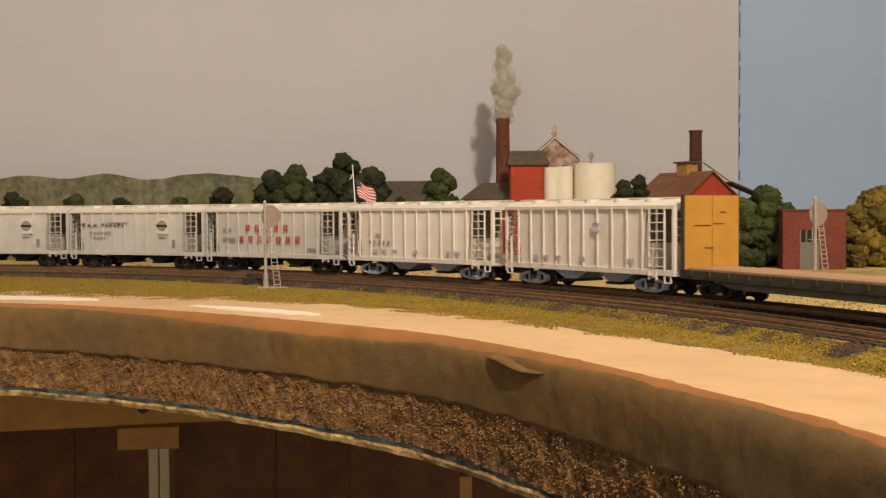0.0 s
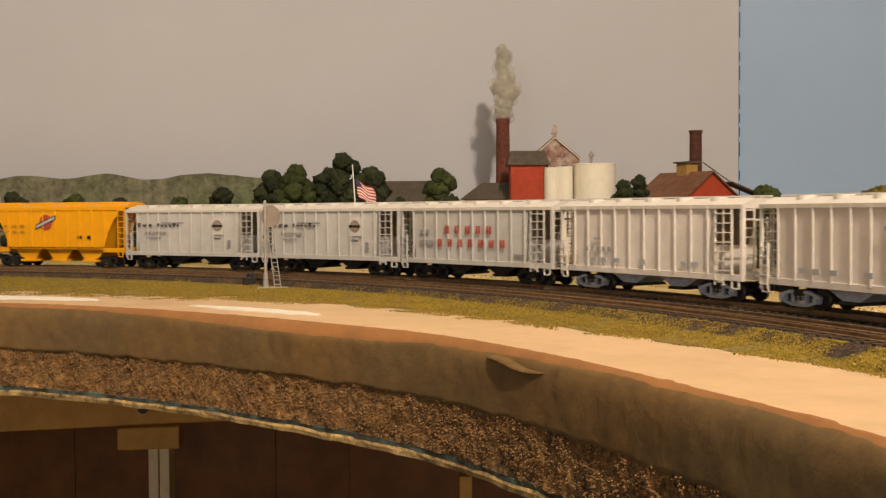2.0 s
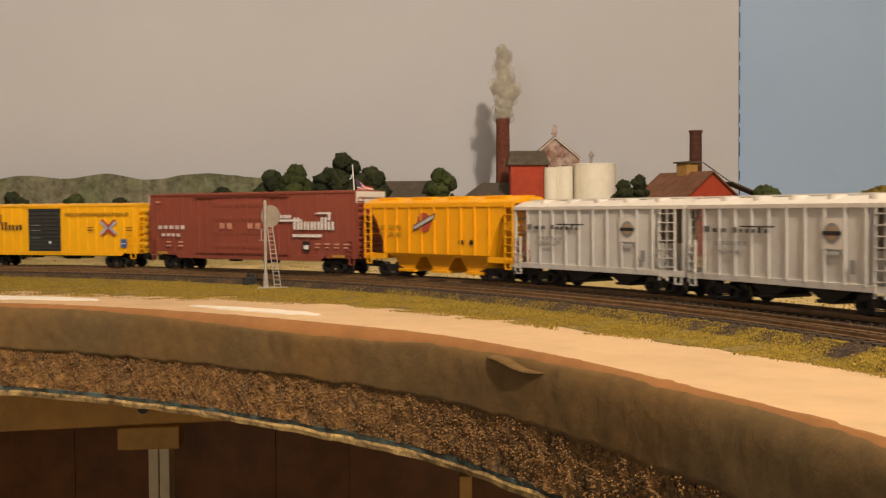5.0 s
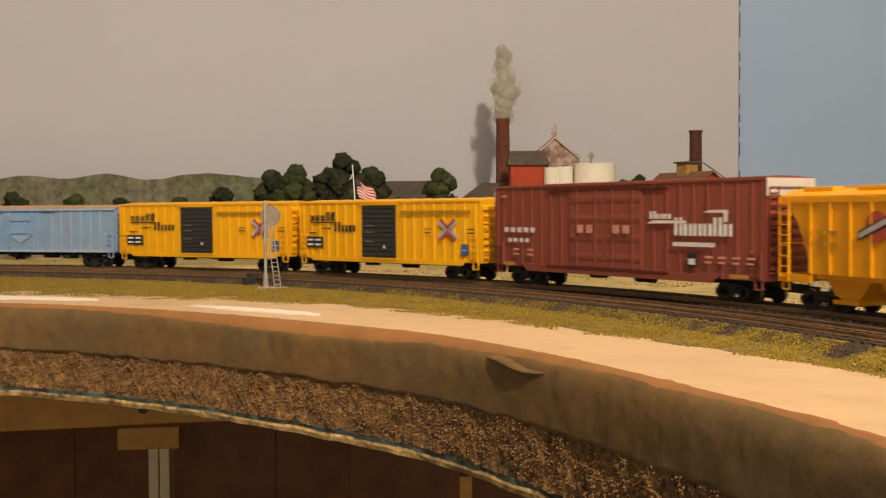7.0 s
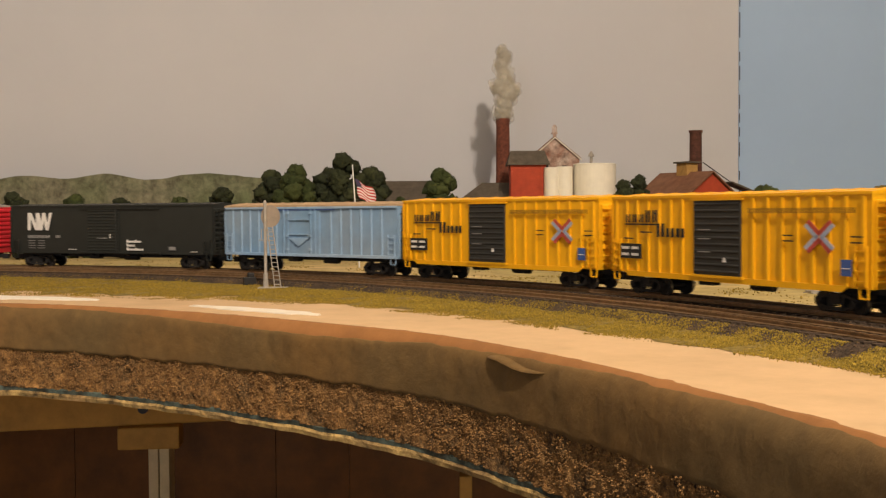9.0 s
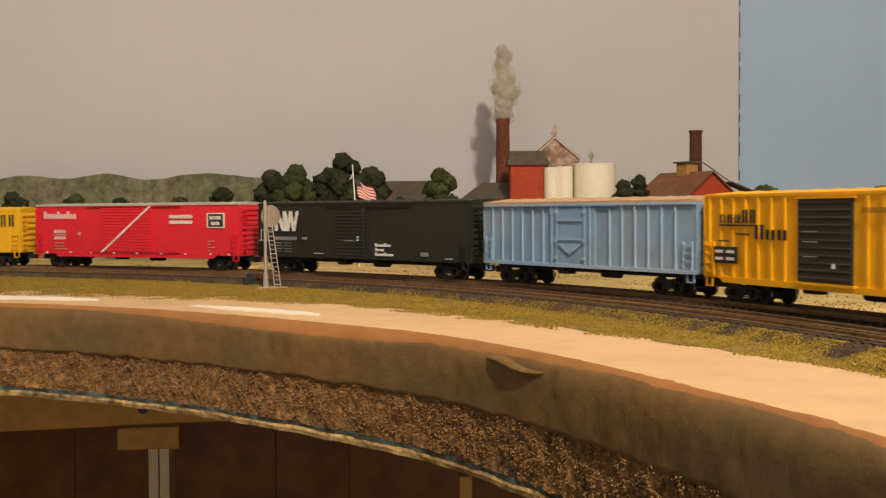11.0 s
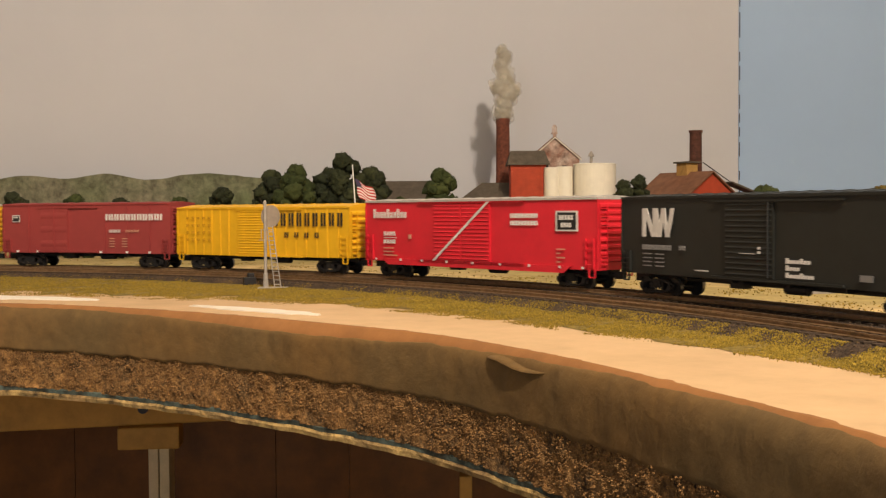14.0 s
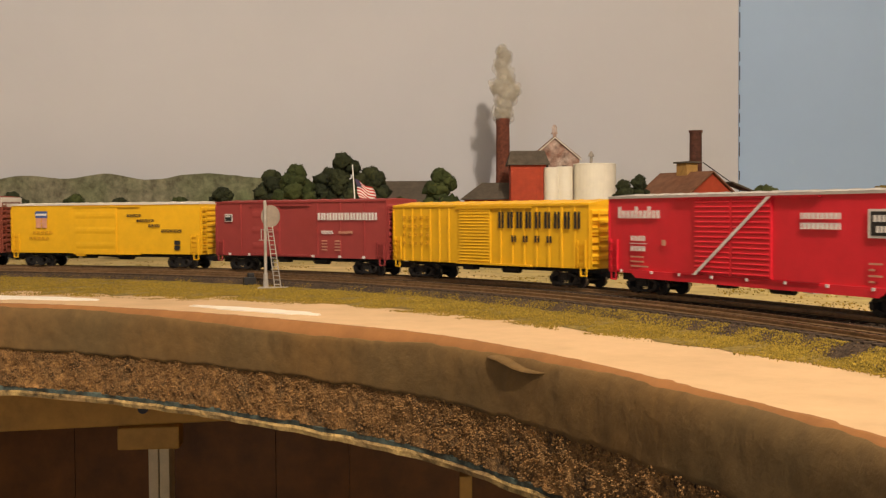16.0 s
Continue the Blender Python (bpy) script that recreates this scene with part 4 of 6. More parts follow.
    bm = bm_new()
    box(bm, -0.0134, 0.0032, -0.0126, -0.0118, 0.0239, 0.0350)
    part("window", bm, M_PANE, bs)
    for x in (-0.0130, -0.0079, -0.0028, 0.0028):
        bm = bm_new()
        box(bm, x - 0.0006, x + 0.0006, -0.0132, -0.0126, 0.0239, 0.0350)
        part("mullion", bm, M_GREYDOOR, bs)
    # low dark shed behind the flag
    ds = thing("dark_shed", "low shed with a dark grey roof behind the trees", "building", pose(-0.053, 1.42, Z0 + g))
    bm = bm_new()
    box(bm, -0.036, 0.034, -0.02, 0.02, 0, 0.066)
    part("wall", bm, M_ROOFBROWN, ds)
    bm = bm_new()
    prism(bm, [(-0.026, 0.064), (0.026, 0.091), (0.026, 0.093), (-0.026, 0.066)], lambda p, q, s: (0.036 if s else -0.038, p, q))
    part("roof", bm, M_ROOFGREY, ds)


def flag():
    fl = thing("flagpole", "striped flag hanging from a thin white pole", "flag", pose(-0.0812, 1.06, Z0 - 0.0078))
    bm = bm_new()
    rod(bm, (0.001, 0, 0), (-0.0048, 0, 0.0985), 0.00085, 8, 0.0006)
    part("pole", bm, M_INKW, fl, "thin white pole")

    def point(u, v):
        # a limp cloth that sags away from the pole
        x = -0.0036 + 0.0180 * u + 0.0010 * math.sin(6 * v) + 0.0060 * v
        y = 0.0018 * math.sin(9 * u + 3 * v) * u
        z = 0.0850 - 0.0095 * u - 0.0190 * v + 0.001 * math.sin(8 * u)
        return Vector((x, y, z))

    n = 13
    for k in range(n):
        bm = bm_new()
        cols = 10
        rows = [[bm.verts.new(point(i / cols, v) + Vector((0, o, 0))) for i in range(cols + 1)] for o in (0, 0.0003) for v in (k / n, (k + 1) / n)]
        for i in range(cols):
            bm.faces.new((rows[0][i], rows[0][i + 1], rows[1][i + 1], rows[1][i]))
            bm.faces.new((rows[2][i], rows[3][i], rows[3][i + 1], rows[2][i + 1]))
        part("stripe", bm, M_FLAGRED if k % 2 == 0 else M_FLAGWHITE, fl)
    bm = bm_new()
    rows = [[bm.verts.new(point(i / 15, v * 0.10) + Vector((0, -0.0004, 0))) for i in range(5)] for v in range(5)]
    for a in range(4):
        for b in range(4):
            bm.faces.new((rows[a][b], rows[a][b + 1], rows[a + 1][b + 1], rows[a + 1][b]))
    part("canton", bm, M_FLAGBLUE, fl, "dark blue corner field")


# ---- rolling stock; a car's x points along its travel, its -y side faces the room ----
HW = 0.0170
MESHES = {}


def bogie_meshes(material):
    key = material.name
    if key in MESHES:
        return MESHES[key]
    bm = bm_new()
    def beam(pts, t, y0=-0.0009, y1=0.0009):
        side_prism(bm, pts + [(x, z - t) for x, z in reversed(pts)], y0, y1)

    beam([(-0.0132, 0.0064), (-0.0060, 0.0086), (0.0060, 0.0086), (0.0132, 0.0064)], 0.0014)
    beam([(-0.0120, 0.0046), (-0.0046, 0.0026), (0.0046, 0.0026), (0.0120, 0.0046)], 0.0013)
    for x in (-0.0044, 0.0044):
        box(bm, x - 0.0006, x + 0.0006, -0.0009, 0.0009, 0.0016, 0.0078)
    for x in (-0.0026, 0.0, 0.0026):
        for k in range(5):
            z = 0.0024 + k * 0.0008
            rod(bm, (x, -0.0004, z), (x, -0.0004, z + 0.0005), 0.0010, 8)
    for x in (-0.0107, 0.0107):
        box(bm, x - 0.0020, x + 0.0020, -0.0008, 0.0009, 0.0030, 0.0066)
        rod(bm, (x, -0.0018, 0.0048), (x, 0.0009, 0.0048), 0.0015, 10)
    frame_mesh = finish(bm, material)
    bm = bm_new()
    box(bm, -0.0030, 0.0030, -0.0120, 0.0120, 0.0040, 0.0088)
    bolster = finish(bm, M_BLACK)
    bm = bm_new()
    for s in (-1, 1):
        rod(bm, (0, s * 0.0069, 0), (0, s * 0.0089, 0), 0.0048, 20)
        rod(bm, (0, s * 0.0064, 0), (0, s * 0.0069, 0), 0.0053, 20)
        rod(bm, (0, s * 0.0089, 0), (0, s * 0.0092, 0), 0.0036, 14, 0.0018)
        for k in range(4):
            a = k * math.pi / 2
            rod(bm, (0.0026 * math.cos(a), s * 0.0089, 0.0026 * math.sin(a)), (0.0026 * math.cos(a), s * 0.0093, 0.0026 * math.sin(a)), 0.0005, 5)
    rod(bm, (0, -0.0110, 0), (0, 0.0110, 0), 0.0012, 8)
    wheels = finish(bm, M_WHEEL)
    bm = bm_new()
    n = 24
    for s in (-1, 1):
        ring = [[bm.verts.new((math.cos(2 * math.pi * i / n) * 0.00484, s * y, math.sin(2 * math.pi * i / n) * 0.00484)) for i in range(n)] for y in (0.0071, 0.0087)]
        for i in range(n):
            bm.faces.new((ring[0][i], ring[0][(i + 1) % n], ring[1][(i + 1) % n], ring[1][i]))
    tread = finish(bm, M_TREAD, 0, True)
    MESHES[key] = (frame_mesh, bolster, wheels, tread)
    return MESHES[key]


def running_gear(car, half, material=None, b=None):
    """Two trucks with their side frames and wheelsets, and a coupler at each end."""
    sf, bo, wh, tread = bogie_meshes(material or M_BLACK)
    b = b or half - 0.0235
    for s in (-1, 1):
        t = again("truck", bo, car, pose(s * b, 0, 0, 0, 0, -math.degrees(s * b / RAD)))
        if material:
            t["label"] = "blue-grey painted truck"
        again("side_frame", sf, t, pose(0, -0.0108, 0))
        again("side_frame", sf, t, pose(0, 0.0108, 0, 0, 0, 180))
        for w in (-1, 1):
            ws = again("wheelset", wh, t, pose(w * 0.0107, 0, 0.0048))
            again("tread", tread, ws)
        bm = bm_new()
        box(bm, s * half - 0.006, s * half + 0.006, -0.0016, 0.0016, 0.0066, 0.0096)
        box(bm, s * (half + 0.0035) - 0.0028, s * (half + 0.0035) + 0.0028, -0.0026, 0.0010, 0.0060, 0.0102)
        part("coupler", bm, M_BLACK, car, "", 0.0003)
    return b


def ladder(car, x0, x1, z0, z1, n, material, y, end=False, name="ladder"):
    bm = bm_new()
    if not end:
        for x in (x0, x1):
            box(bm, x - 0.0003, x + 0.0003, y - 0.0008, y + 0.0004, z0, z1)
        for i in range(n):
            z = z0 + (z1 - z0) * (i + 0.5) / n
            box(bm, x0, x1, y - 0.0009, y - 0.0003, z - 0.00028, z + 0.00028)
    else:
        for i in range(n):
            z = z0 + (z1 - z0) * (i + 0.5) / n
            box(bm, y - 0.0006, y + 0.0006, x0, x1, z - 0.00028, z + 0.00028)
        for x in (x0, x1):
            box(bm, y - 0.0005, y + 0.0003, x - 0.0003, x + 0.0003, z0, z1)
    return part(name, bm, material, car)


def bars(car, u0, u1, z0, z1, n, material, y, name="lettering", gap=0.34, tall=()):
    """Plain bars in place of a word: one upright bar a letter."""
    w = (u1 - u0) / n
    made = {}
    for i in range(n):
        zt = z1 if (not tall or i in tall) else z0 + (z1 - z0) * 0.66
        wide = w * (1 - gap)
        two = wide > 0.0019
        if zt not in made:
            bm = bm_new()
            box(bm, 0, wide * (0.36 if two else 1), y - 0.0002, y + 0.0001, z0, zt)
            made[zt] = finish(bm, material)
        for o in ((0, wide * 0.64) if two else (0,)):
            again(name + "_bar" if not name.endswith("s") else name[:-1], made[zt], car, pose(u0 + w * i + o, 0, 0))


def patch(car, outline, material, y, name="emblem", proud=0.0002):
    bm = bm_new()
    side_prism(bm, outline, y - proud, y + 0.0001)
    return part(name, bm, material, car)


def rect(u0, u1, z0, z1):
    return [(u0, z0), (u1, z0), (u1, z1), (u0, z1)]


def body_box(car, half, zb, zt, peak, paint, roof_paint, ends, roof_ribs=13):
    bm = bm_new()
    box(bm, -half + 0.0006, half - 0.0006, -HW + 0.0006, HW - 0.0006, zb, zt)
    part("body", bm, paint, car, "", 0.00025)
    bm = bm_new()
    y = HW + 0.0002
    prism(bm, [(-y, zt - 0.0003), (-y, zt + 0.0010), (0, peak), (y, zt + 0.0010), (y, zt - 0.0003)], lambda a, b, s: (half if s else -half, a, b))
    for i in range(roof_ribs):
        x = -half + 2 * half * (i + 0.5) / roof_ribs
        prism(bm, [(-y, zt + 0.0008), (-y, zt + 0.0012), (0, peak + 0.0003), (y, zt + 0.0012), (y, zt + 0.0008)], lambda a, b, s, x=x: (x + (0.0007 if s else -0.0007), a, b))
    part("roof", bm, roof_paint, car)
    for s in (-1, 1):
        x = s * (half - 0.0006)
        bm = bm_new()
        box(bm, min(x, x + s * 0.0004), max(x, x + s * 0.0004), -HW, HW, zb, zt - 0.0004)
        wall = part("end_wall", bm, paint, car, "corrugated end")
        h = (zt - zb) / ends * 0.36
        bm = bm_new()
        prism(bm, [(0.0, -h), (0.0012, -h * 0.4), (0.0012, h * 0.4), (0.0, h)], lambda a, b, e, x=x, s=s: (x + s * (a + 0.0003), (HW - 0.0016) if e else -(HW - 0.0016), b))
        me = finish(bm, paint)
        for i in range(ends):
            again("end_rib", me, wall, pose(0, 0, zb + 0.004 + (zt - zb - 0.006) * (i + 0.5) / ends))


def underframe(car, half, zb, drop=0.0022):
    bm = bm_new()
    box(bm, -half + 0.002, half - 0.002, -0.0050, 0.0050, zb - 0.0030, zb + 0.0005)
    for x in (-0.5, -0.18, 0.18, 0.5):
        box(bm, x * half - 0.0009, x * half + 0.0009, -0.0150, 0.0150, zb - 0.0016, zb)
    rod(bm, (0.012, -0.0085, zb - 0.0028), (0.026, -0.0085, zb - 0.0028), 0.0023, 10)
    box(bm, -0.024, -0.014, -0.0115, -0.0060, zb - 0.0042, zb)
    part("underframe", bm, M_BLACK, car)


def steps(car, half, zb, paint):
    for s in (-1, 1):
        for yy in (-HW + 0.0004, HW - 0.0004):
            bm = bm_new()
            x = s * (half - 0.0045)
            for d in (-0.0022, 0.0022):
                box(bm, x + d - 0.00035, x + d + 0.00035, yy - 0.0004, yy + 0.0004, zb - 0.0042, zb + 0.001)
            box(bm, x - 0.0022, x + 0.0022, yy - 0.0005, yy + 0.0005, zb - 0.0044, zb - 0.0037)
            part("sill_step", bm, paint, car)


def side_ladders(car, half, zb, zt, paint, top=0.45):
    for s in (-1, 1):
        for sy in (-1, 1):
            ladder(car, s * (half - 0.0058) - 0.0030, s * (half - 0.0058) + 0.0030, zb + 0.001, zb + (zt - zb) * top, 4, paint, sy * (HW + (0.0003 if sy > 0 else 0.0)))
        ladder(car, -HW + 0.0012, -HW + 0.0075, zb + 0.001, zb + (zt - zb) * 0.92, 8, paint, s * (half + 0.0010), True, "end_ladder")


def posts(car, xs, zb, zt, paint, w=0.0011, d=0.0008):
    bm = bm_new()
    side_prism(bm, [(-w, zb), (w, zb), (w * 0.8, zt), (-w * 0.8, zt)], -d, 0.0)
    me = finish(bm, paint, 0.0002)
    for x in xs:
        again("side_post", me, car, pose(x, -HW + 0.0006, 0))
        again("side_post", me, car, pose(x, HW - 0.0006, 0, 0, 0, 180))


def door(car, u0, u1, z0, z1, paint, ribs, label="", tracks=None, upright=(), rail_paint=None):
    for sy in (-1, 1):
        bm = bm_new()
        a, b = sorted((sy * (HW - 0.0006), sy * (HW + 0.0004)))
        box(bm, u0, u1, a, b, z0, z1)
        ob = part("door", bm, paint, car, label)
        if ribs:
            bm = bm_new()
            h = (z1 - z0) / ribs * 0.24
            prism(bm, [(0, -h), (0.00035, -h * 0.3), (0.00035, h * 0.3), (0, h)], lambda p, q, e, sy=sy: (u1 - 0.001 if e else u0 + 0.001, sy * (HW + 0.0004 + p), q))
            me = finish(bm, paint)
            for i in range(ribs):
                again("door_rib", me, ob, pose(0, 0, z0 + (z1 - z0) * (i + 0.5) / ribs))
        for x in upright:
            bm = bm_new()
            a, b = sorted((sy * (HW + 0.0004), sy * (HW + 0.0011)))
            box(bm, x - 0.0004, x + 0.0004, a, b, z0, z1)
            part("lock_rod", bm, paint, ob)
        a, b = sorted((sy * (HW - 0.0004), sy * (HW + 0.0010)))
        t0, t1 = (u0 - 0.002, u1 + 0.002) if tracks is None else tracks
        for za, zz in ((z0 - 0.0014, z0 - 0.0002), (z1 + 0.0002, z1 + 0.0012)):
            bm = bm_new()
            box(bm, t0, t1, a, b, za, zz)
            part("door_track", bm, rail_paint or paint, car)


def new_car(name, label, category="freight car"):
    return thing(name, label, category, Matrix.Identity(4), "cars of the freight train")


Y = -HW - 0.0003


def covered_hopper(label, paint, roof_paint, truck, marks):
    """Ribbed two-bay covered hopper with open ends under the roof."""
    car = new_car("covered_hopper", label, "hopper car")
    half, zb, zt = 0.0712, 0.0135, 0.0475
    bm = bm_new()
    prof = [(-0.0160, zb), (-0.0160, zt), (0.0160, zt), (0.0160, zb), (0.010, zb - 0.003), (-0.010, zb - 0.003)]
    lo = [bm.verts.new((-0.0600 if z > 0.02 else -0.056, y, z)) for y, z in prof]
    hi = [bm.verts.new((0.0505 if z > 0.02 else 0.047, y, z)) for y, z in prof]
    bm.faces.new(lo[::-1]), bm.faces.new(hi)
    for i in range(6):
        bm.faces.new((lo[i], lo[(i + 1) % 6], hi[(i + 1) % 6], hi[i]))
    part("body", bm, paint, car, "", 0.0003)
    posts(car, [-0.0575 + i * 0.01175 for i in range(10)], zb - 0.0005, zt, paint, 0.0007, 0.0009)
    # roof with a shallow pitch, hatches and a running board
    bm = bm_new()
    y = 0.0172
    prism(bm, [(-y, zt - 0.0015), (-y, zt + 0.0006), (-0.0085, zt + 0.0038), (0.0085, zt + 0.0038), (y, zt + 0.0006), (y, zt - 0.0015)], lambda a, b, s: (half if s else -half, a, b))
    part("roof", bm, roof_paint, car, "", 0.0002)
    for i in range(5):
        x = -0.048 + i * 0.024
        for s in (-1, 1):
            bm = bm_new()
            rod(bm, (x, s * 0.0085, zt + 0.0020), (x, s * 0.0085, zt + 0.0044), 0.0045, 14, 0.0042)
            part("roof_hatch", bm, roof_paint, car)
    for s in (-1, 1):
        bm = bm_new()
        box(bm, -half, half, s * 0.0030 - 0.0014, s * 0.0030 + 0.0014, zt + 0.0042, zt + 0.0050)
        for i in range(9):
            x = -half + 0.006 + i * (2 * half - 0.012) / 8
            box(bm, x - 0.0004, x + 0.0004, s * 0.0030 - 0.0012, s * 0.0030 + 0.0012, zt + 0.0030, zt + 0.0042)
        part("running_board", bm, roof_paint, car)
    # side sills, corner posts, slope sheets
    for s in (-1, 1):
        bm = bm_new()
        a, b = sorted((s * 0.0150, s * 0.0170))
        box(bm, -half, half, a, b, 0.0108, 0.0140)
        part("side_sill", bm, paint, car, "", 0.0002)
        for e in (-1, 1):
            bm = bm_new()
            x = e * (half - 0.0008)
            box(bm, x - 0.0008, x + 0.0008, s * 0.0160 - 0.0007, s * 0.0160 + 0.0007, 0.0135, zt - 0.001)
            x = e * (half - 0.0125)
            part("corner_post", bm, paint, car)
            if e < 0:
                ladder(car, -half + 0.0015, -half + 0.0065, 0.0085, 0.030, 5, paint, s * 0.0166)
            else:
                ladder(car, 0.0535, 0.0590, 0.0085, zt - 0.0015, 8, paint, s * 0.0166)
                ladder(car, 0.0590, 0.0645, 0.0135, zt - 0.0015, 7, paint, s * 0.0166)
    for e in (-1, 1):
        bm = bm_new()
        side_prism(bm, [(0.0560, zt - 0.0012), (0.0480, zt - 0.0012), (0.0400, 0.0140), (0.0430, 0.0140)] if e > 0 else
                   [(-0.0650, zt - 0.0012), (-0.0510, 0.0140), (-0.0480, 0.0140), (-0.0580, zt - 0.0012)], -0.0118, 0.0118)
        # darker than the car so the recess looks shaded
        part("slope_sheet", bm, M_ENDSHADE, car, "slope sheet in dark brown that paints the shade under the roof")
        bm = bm_new()
        a, b = sorted((e * 0.0500, e * half))
        box(bm, a, b, -0.0150, 0.0150, 0.0112, 0.0126)
        part("end_platform", bm, paint, car)
        ladder(car, -0.0150, -0.0085, 0.0126, zt, 8, paint, e * half, True, "end_ladder")
        bm = bm_new()
        rod(bm, (e * (half - 0.001), -0.0150, 0.0405), (e * (half - 0.001), 0.0150, 0.0405), 0.0005, 6)
        rod(bm, (e * (half - 0.001), 0.0015, 0.012), (e * (half - 0.001), 0.0015, 0.042), 0.0005, 6)
        part("grab_bar", bm, paint, car)
    for x in (-0.018, 0.020):
        bm = bm_new()
        side_prism(bm, [(x - 0.016, 0.0110), (x + 0.016, 0.0110), (x + 0.0045, 0.0052), (x - 0.0045, 0.0052)], -0.0095, 0.0095)
        part("discharge_bay", bm, truck or M_BLACK, car)
        bm = bm_new()
        box(bm, x - 0.0058, x + 0.0058, -0.0115, 0.0115, 0.0040, 0.0056)
        part("outlet_gate", bm, M_BLACK, car, "", 0.0003)
    steps(car, half, 0.0112, paint)
    running_gear(car, half, truck, 0.0500)
    marks(car)
    return car


YH = -0.0172


def marks_slogan(car):
    # two rows of red bars, black number bars
    bars(car, -0.0250, 0.0250, 0.0310, 0.0362, 5, M_INKR, YH, "upper_word", 0.6)
    bars(car, -0.0320, 0.0370, 0.0222, 0.0274, 7, M_INKR, YH, "lower_word", 0.6)
    bars(car, -0.0500, -0.0380, 0.0305, 0.0335, 2, M_INKG, YH, "reporting_mark", 0.5)
    bars(car, -0.0505, -0.0360, 0.0232, 0.0262, 5, M_INKG, YH, "number_bars", 0.3)
    bars(car, 0.0395, 0.0470, 0.0168, 0.0188, 3, M_INKG, YH, "data_bar", 0.1)


def marks_plain(num):
    def f(car):
        if num:
            bars(car, -0.0470, -0.0230, 0.0228, 0.0254, 5, M_INKG, YH, "number_bars", 0.6)
            patch(car, rect(-0.0400, -0.0340, 0.0290, 0.0306), M_PALEGREY, YH, "data_bar")
            patch(car, rect(0.0300, 0.0335, 0.0165, 0.0192), M_PALEGREY, YH, "data_bar")
        else:
            patch(car, rect(0.0095, 0.0155, 0.0365, 0.0385), M_PALEBLUE, YH - 0.0003, "emblem")
            patch(car, rect(0.0095, 0.0155, 0.0335, 0.0363), M_PALEPINK, YH - 0.0003, "emblem")
        for x in (-0.040, -0.031, -0.020, 0.001, 0.040):
            patch(car, rect(x - 0.0025, x + 0.0022, 0.0168, 0.0192), M_PALEGREY, YH, "data_bar")
    return f


def marks_emblem(car):
    bars(car, -0.0565, -0.0375, 0.0345, 0.0375, 3, M_INKK, YH, "first_word", 0.5, (0,))
    bars(car, -0.0350, -0.0085, 0.0345, 0.0372, 6, M_INKK, YH, "second_word", 0.5, (0, 4))
    patch(car, rect(-0.0300, -0.0060, 0.0372, 0.0378), M_INKK, YH, "underline")
    bars(car, -0.0480, -0.0240, 0.0283, 0.0303, 6, M_INKG, YH, "number_bars", 0.35)
    bars(car, -0.0460, -0.0300, 0.0245, 0.0260, 5, M_INKG, YH, "data_bar", 0.35)
    n = 16
    patch(car, rect(0.0232, 0.0362, 0.0282, 0.0418), M_WHITEROOF, YH + 0.0002, "emblem_plate")
    patch(car, [(0.0297 + 0.0048 * math.cos(2 * math.pi * i / n), 0.0352 + 0.0045 * math.sin(2 * math.pi * i / n)) for i in range(n)], M_INKG, YH, "round_emblem")
    patch(car, [(0.0297 + 0.0032 * math.cos(2 * math.pi * i / n), 0.0352 + 0.0029 * math.sin(2 * math.pi * i / n)) for i in range(n)], M_TANINK, YH - 0.0002, "round_emblem")
    patch(car, rect(0.0243, 0.0351, 0.0343, 0.0361), M_INKK, YH - 0.0003, "emblem_band")
    patch(car, rect(0.0262, 0.0335, 0.0258, 0.0274), M_PALEGREY, YH, "data_bar")
    patch(car, rect(0.0400, 0.0430, 0.0180, 0.0240), M_INKG, YH, "data_bar")


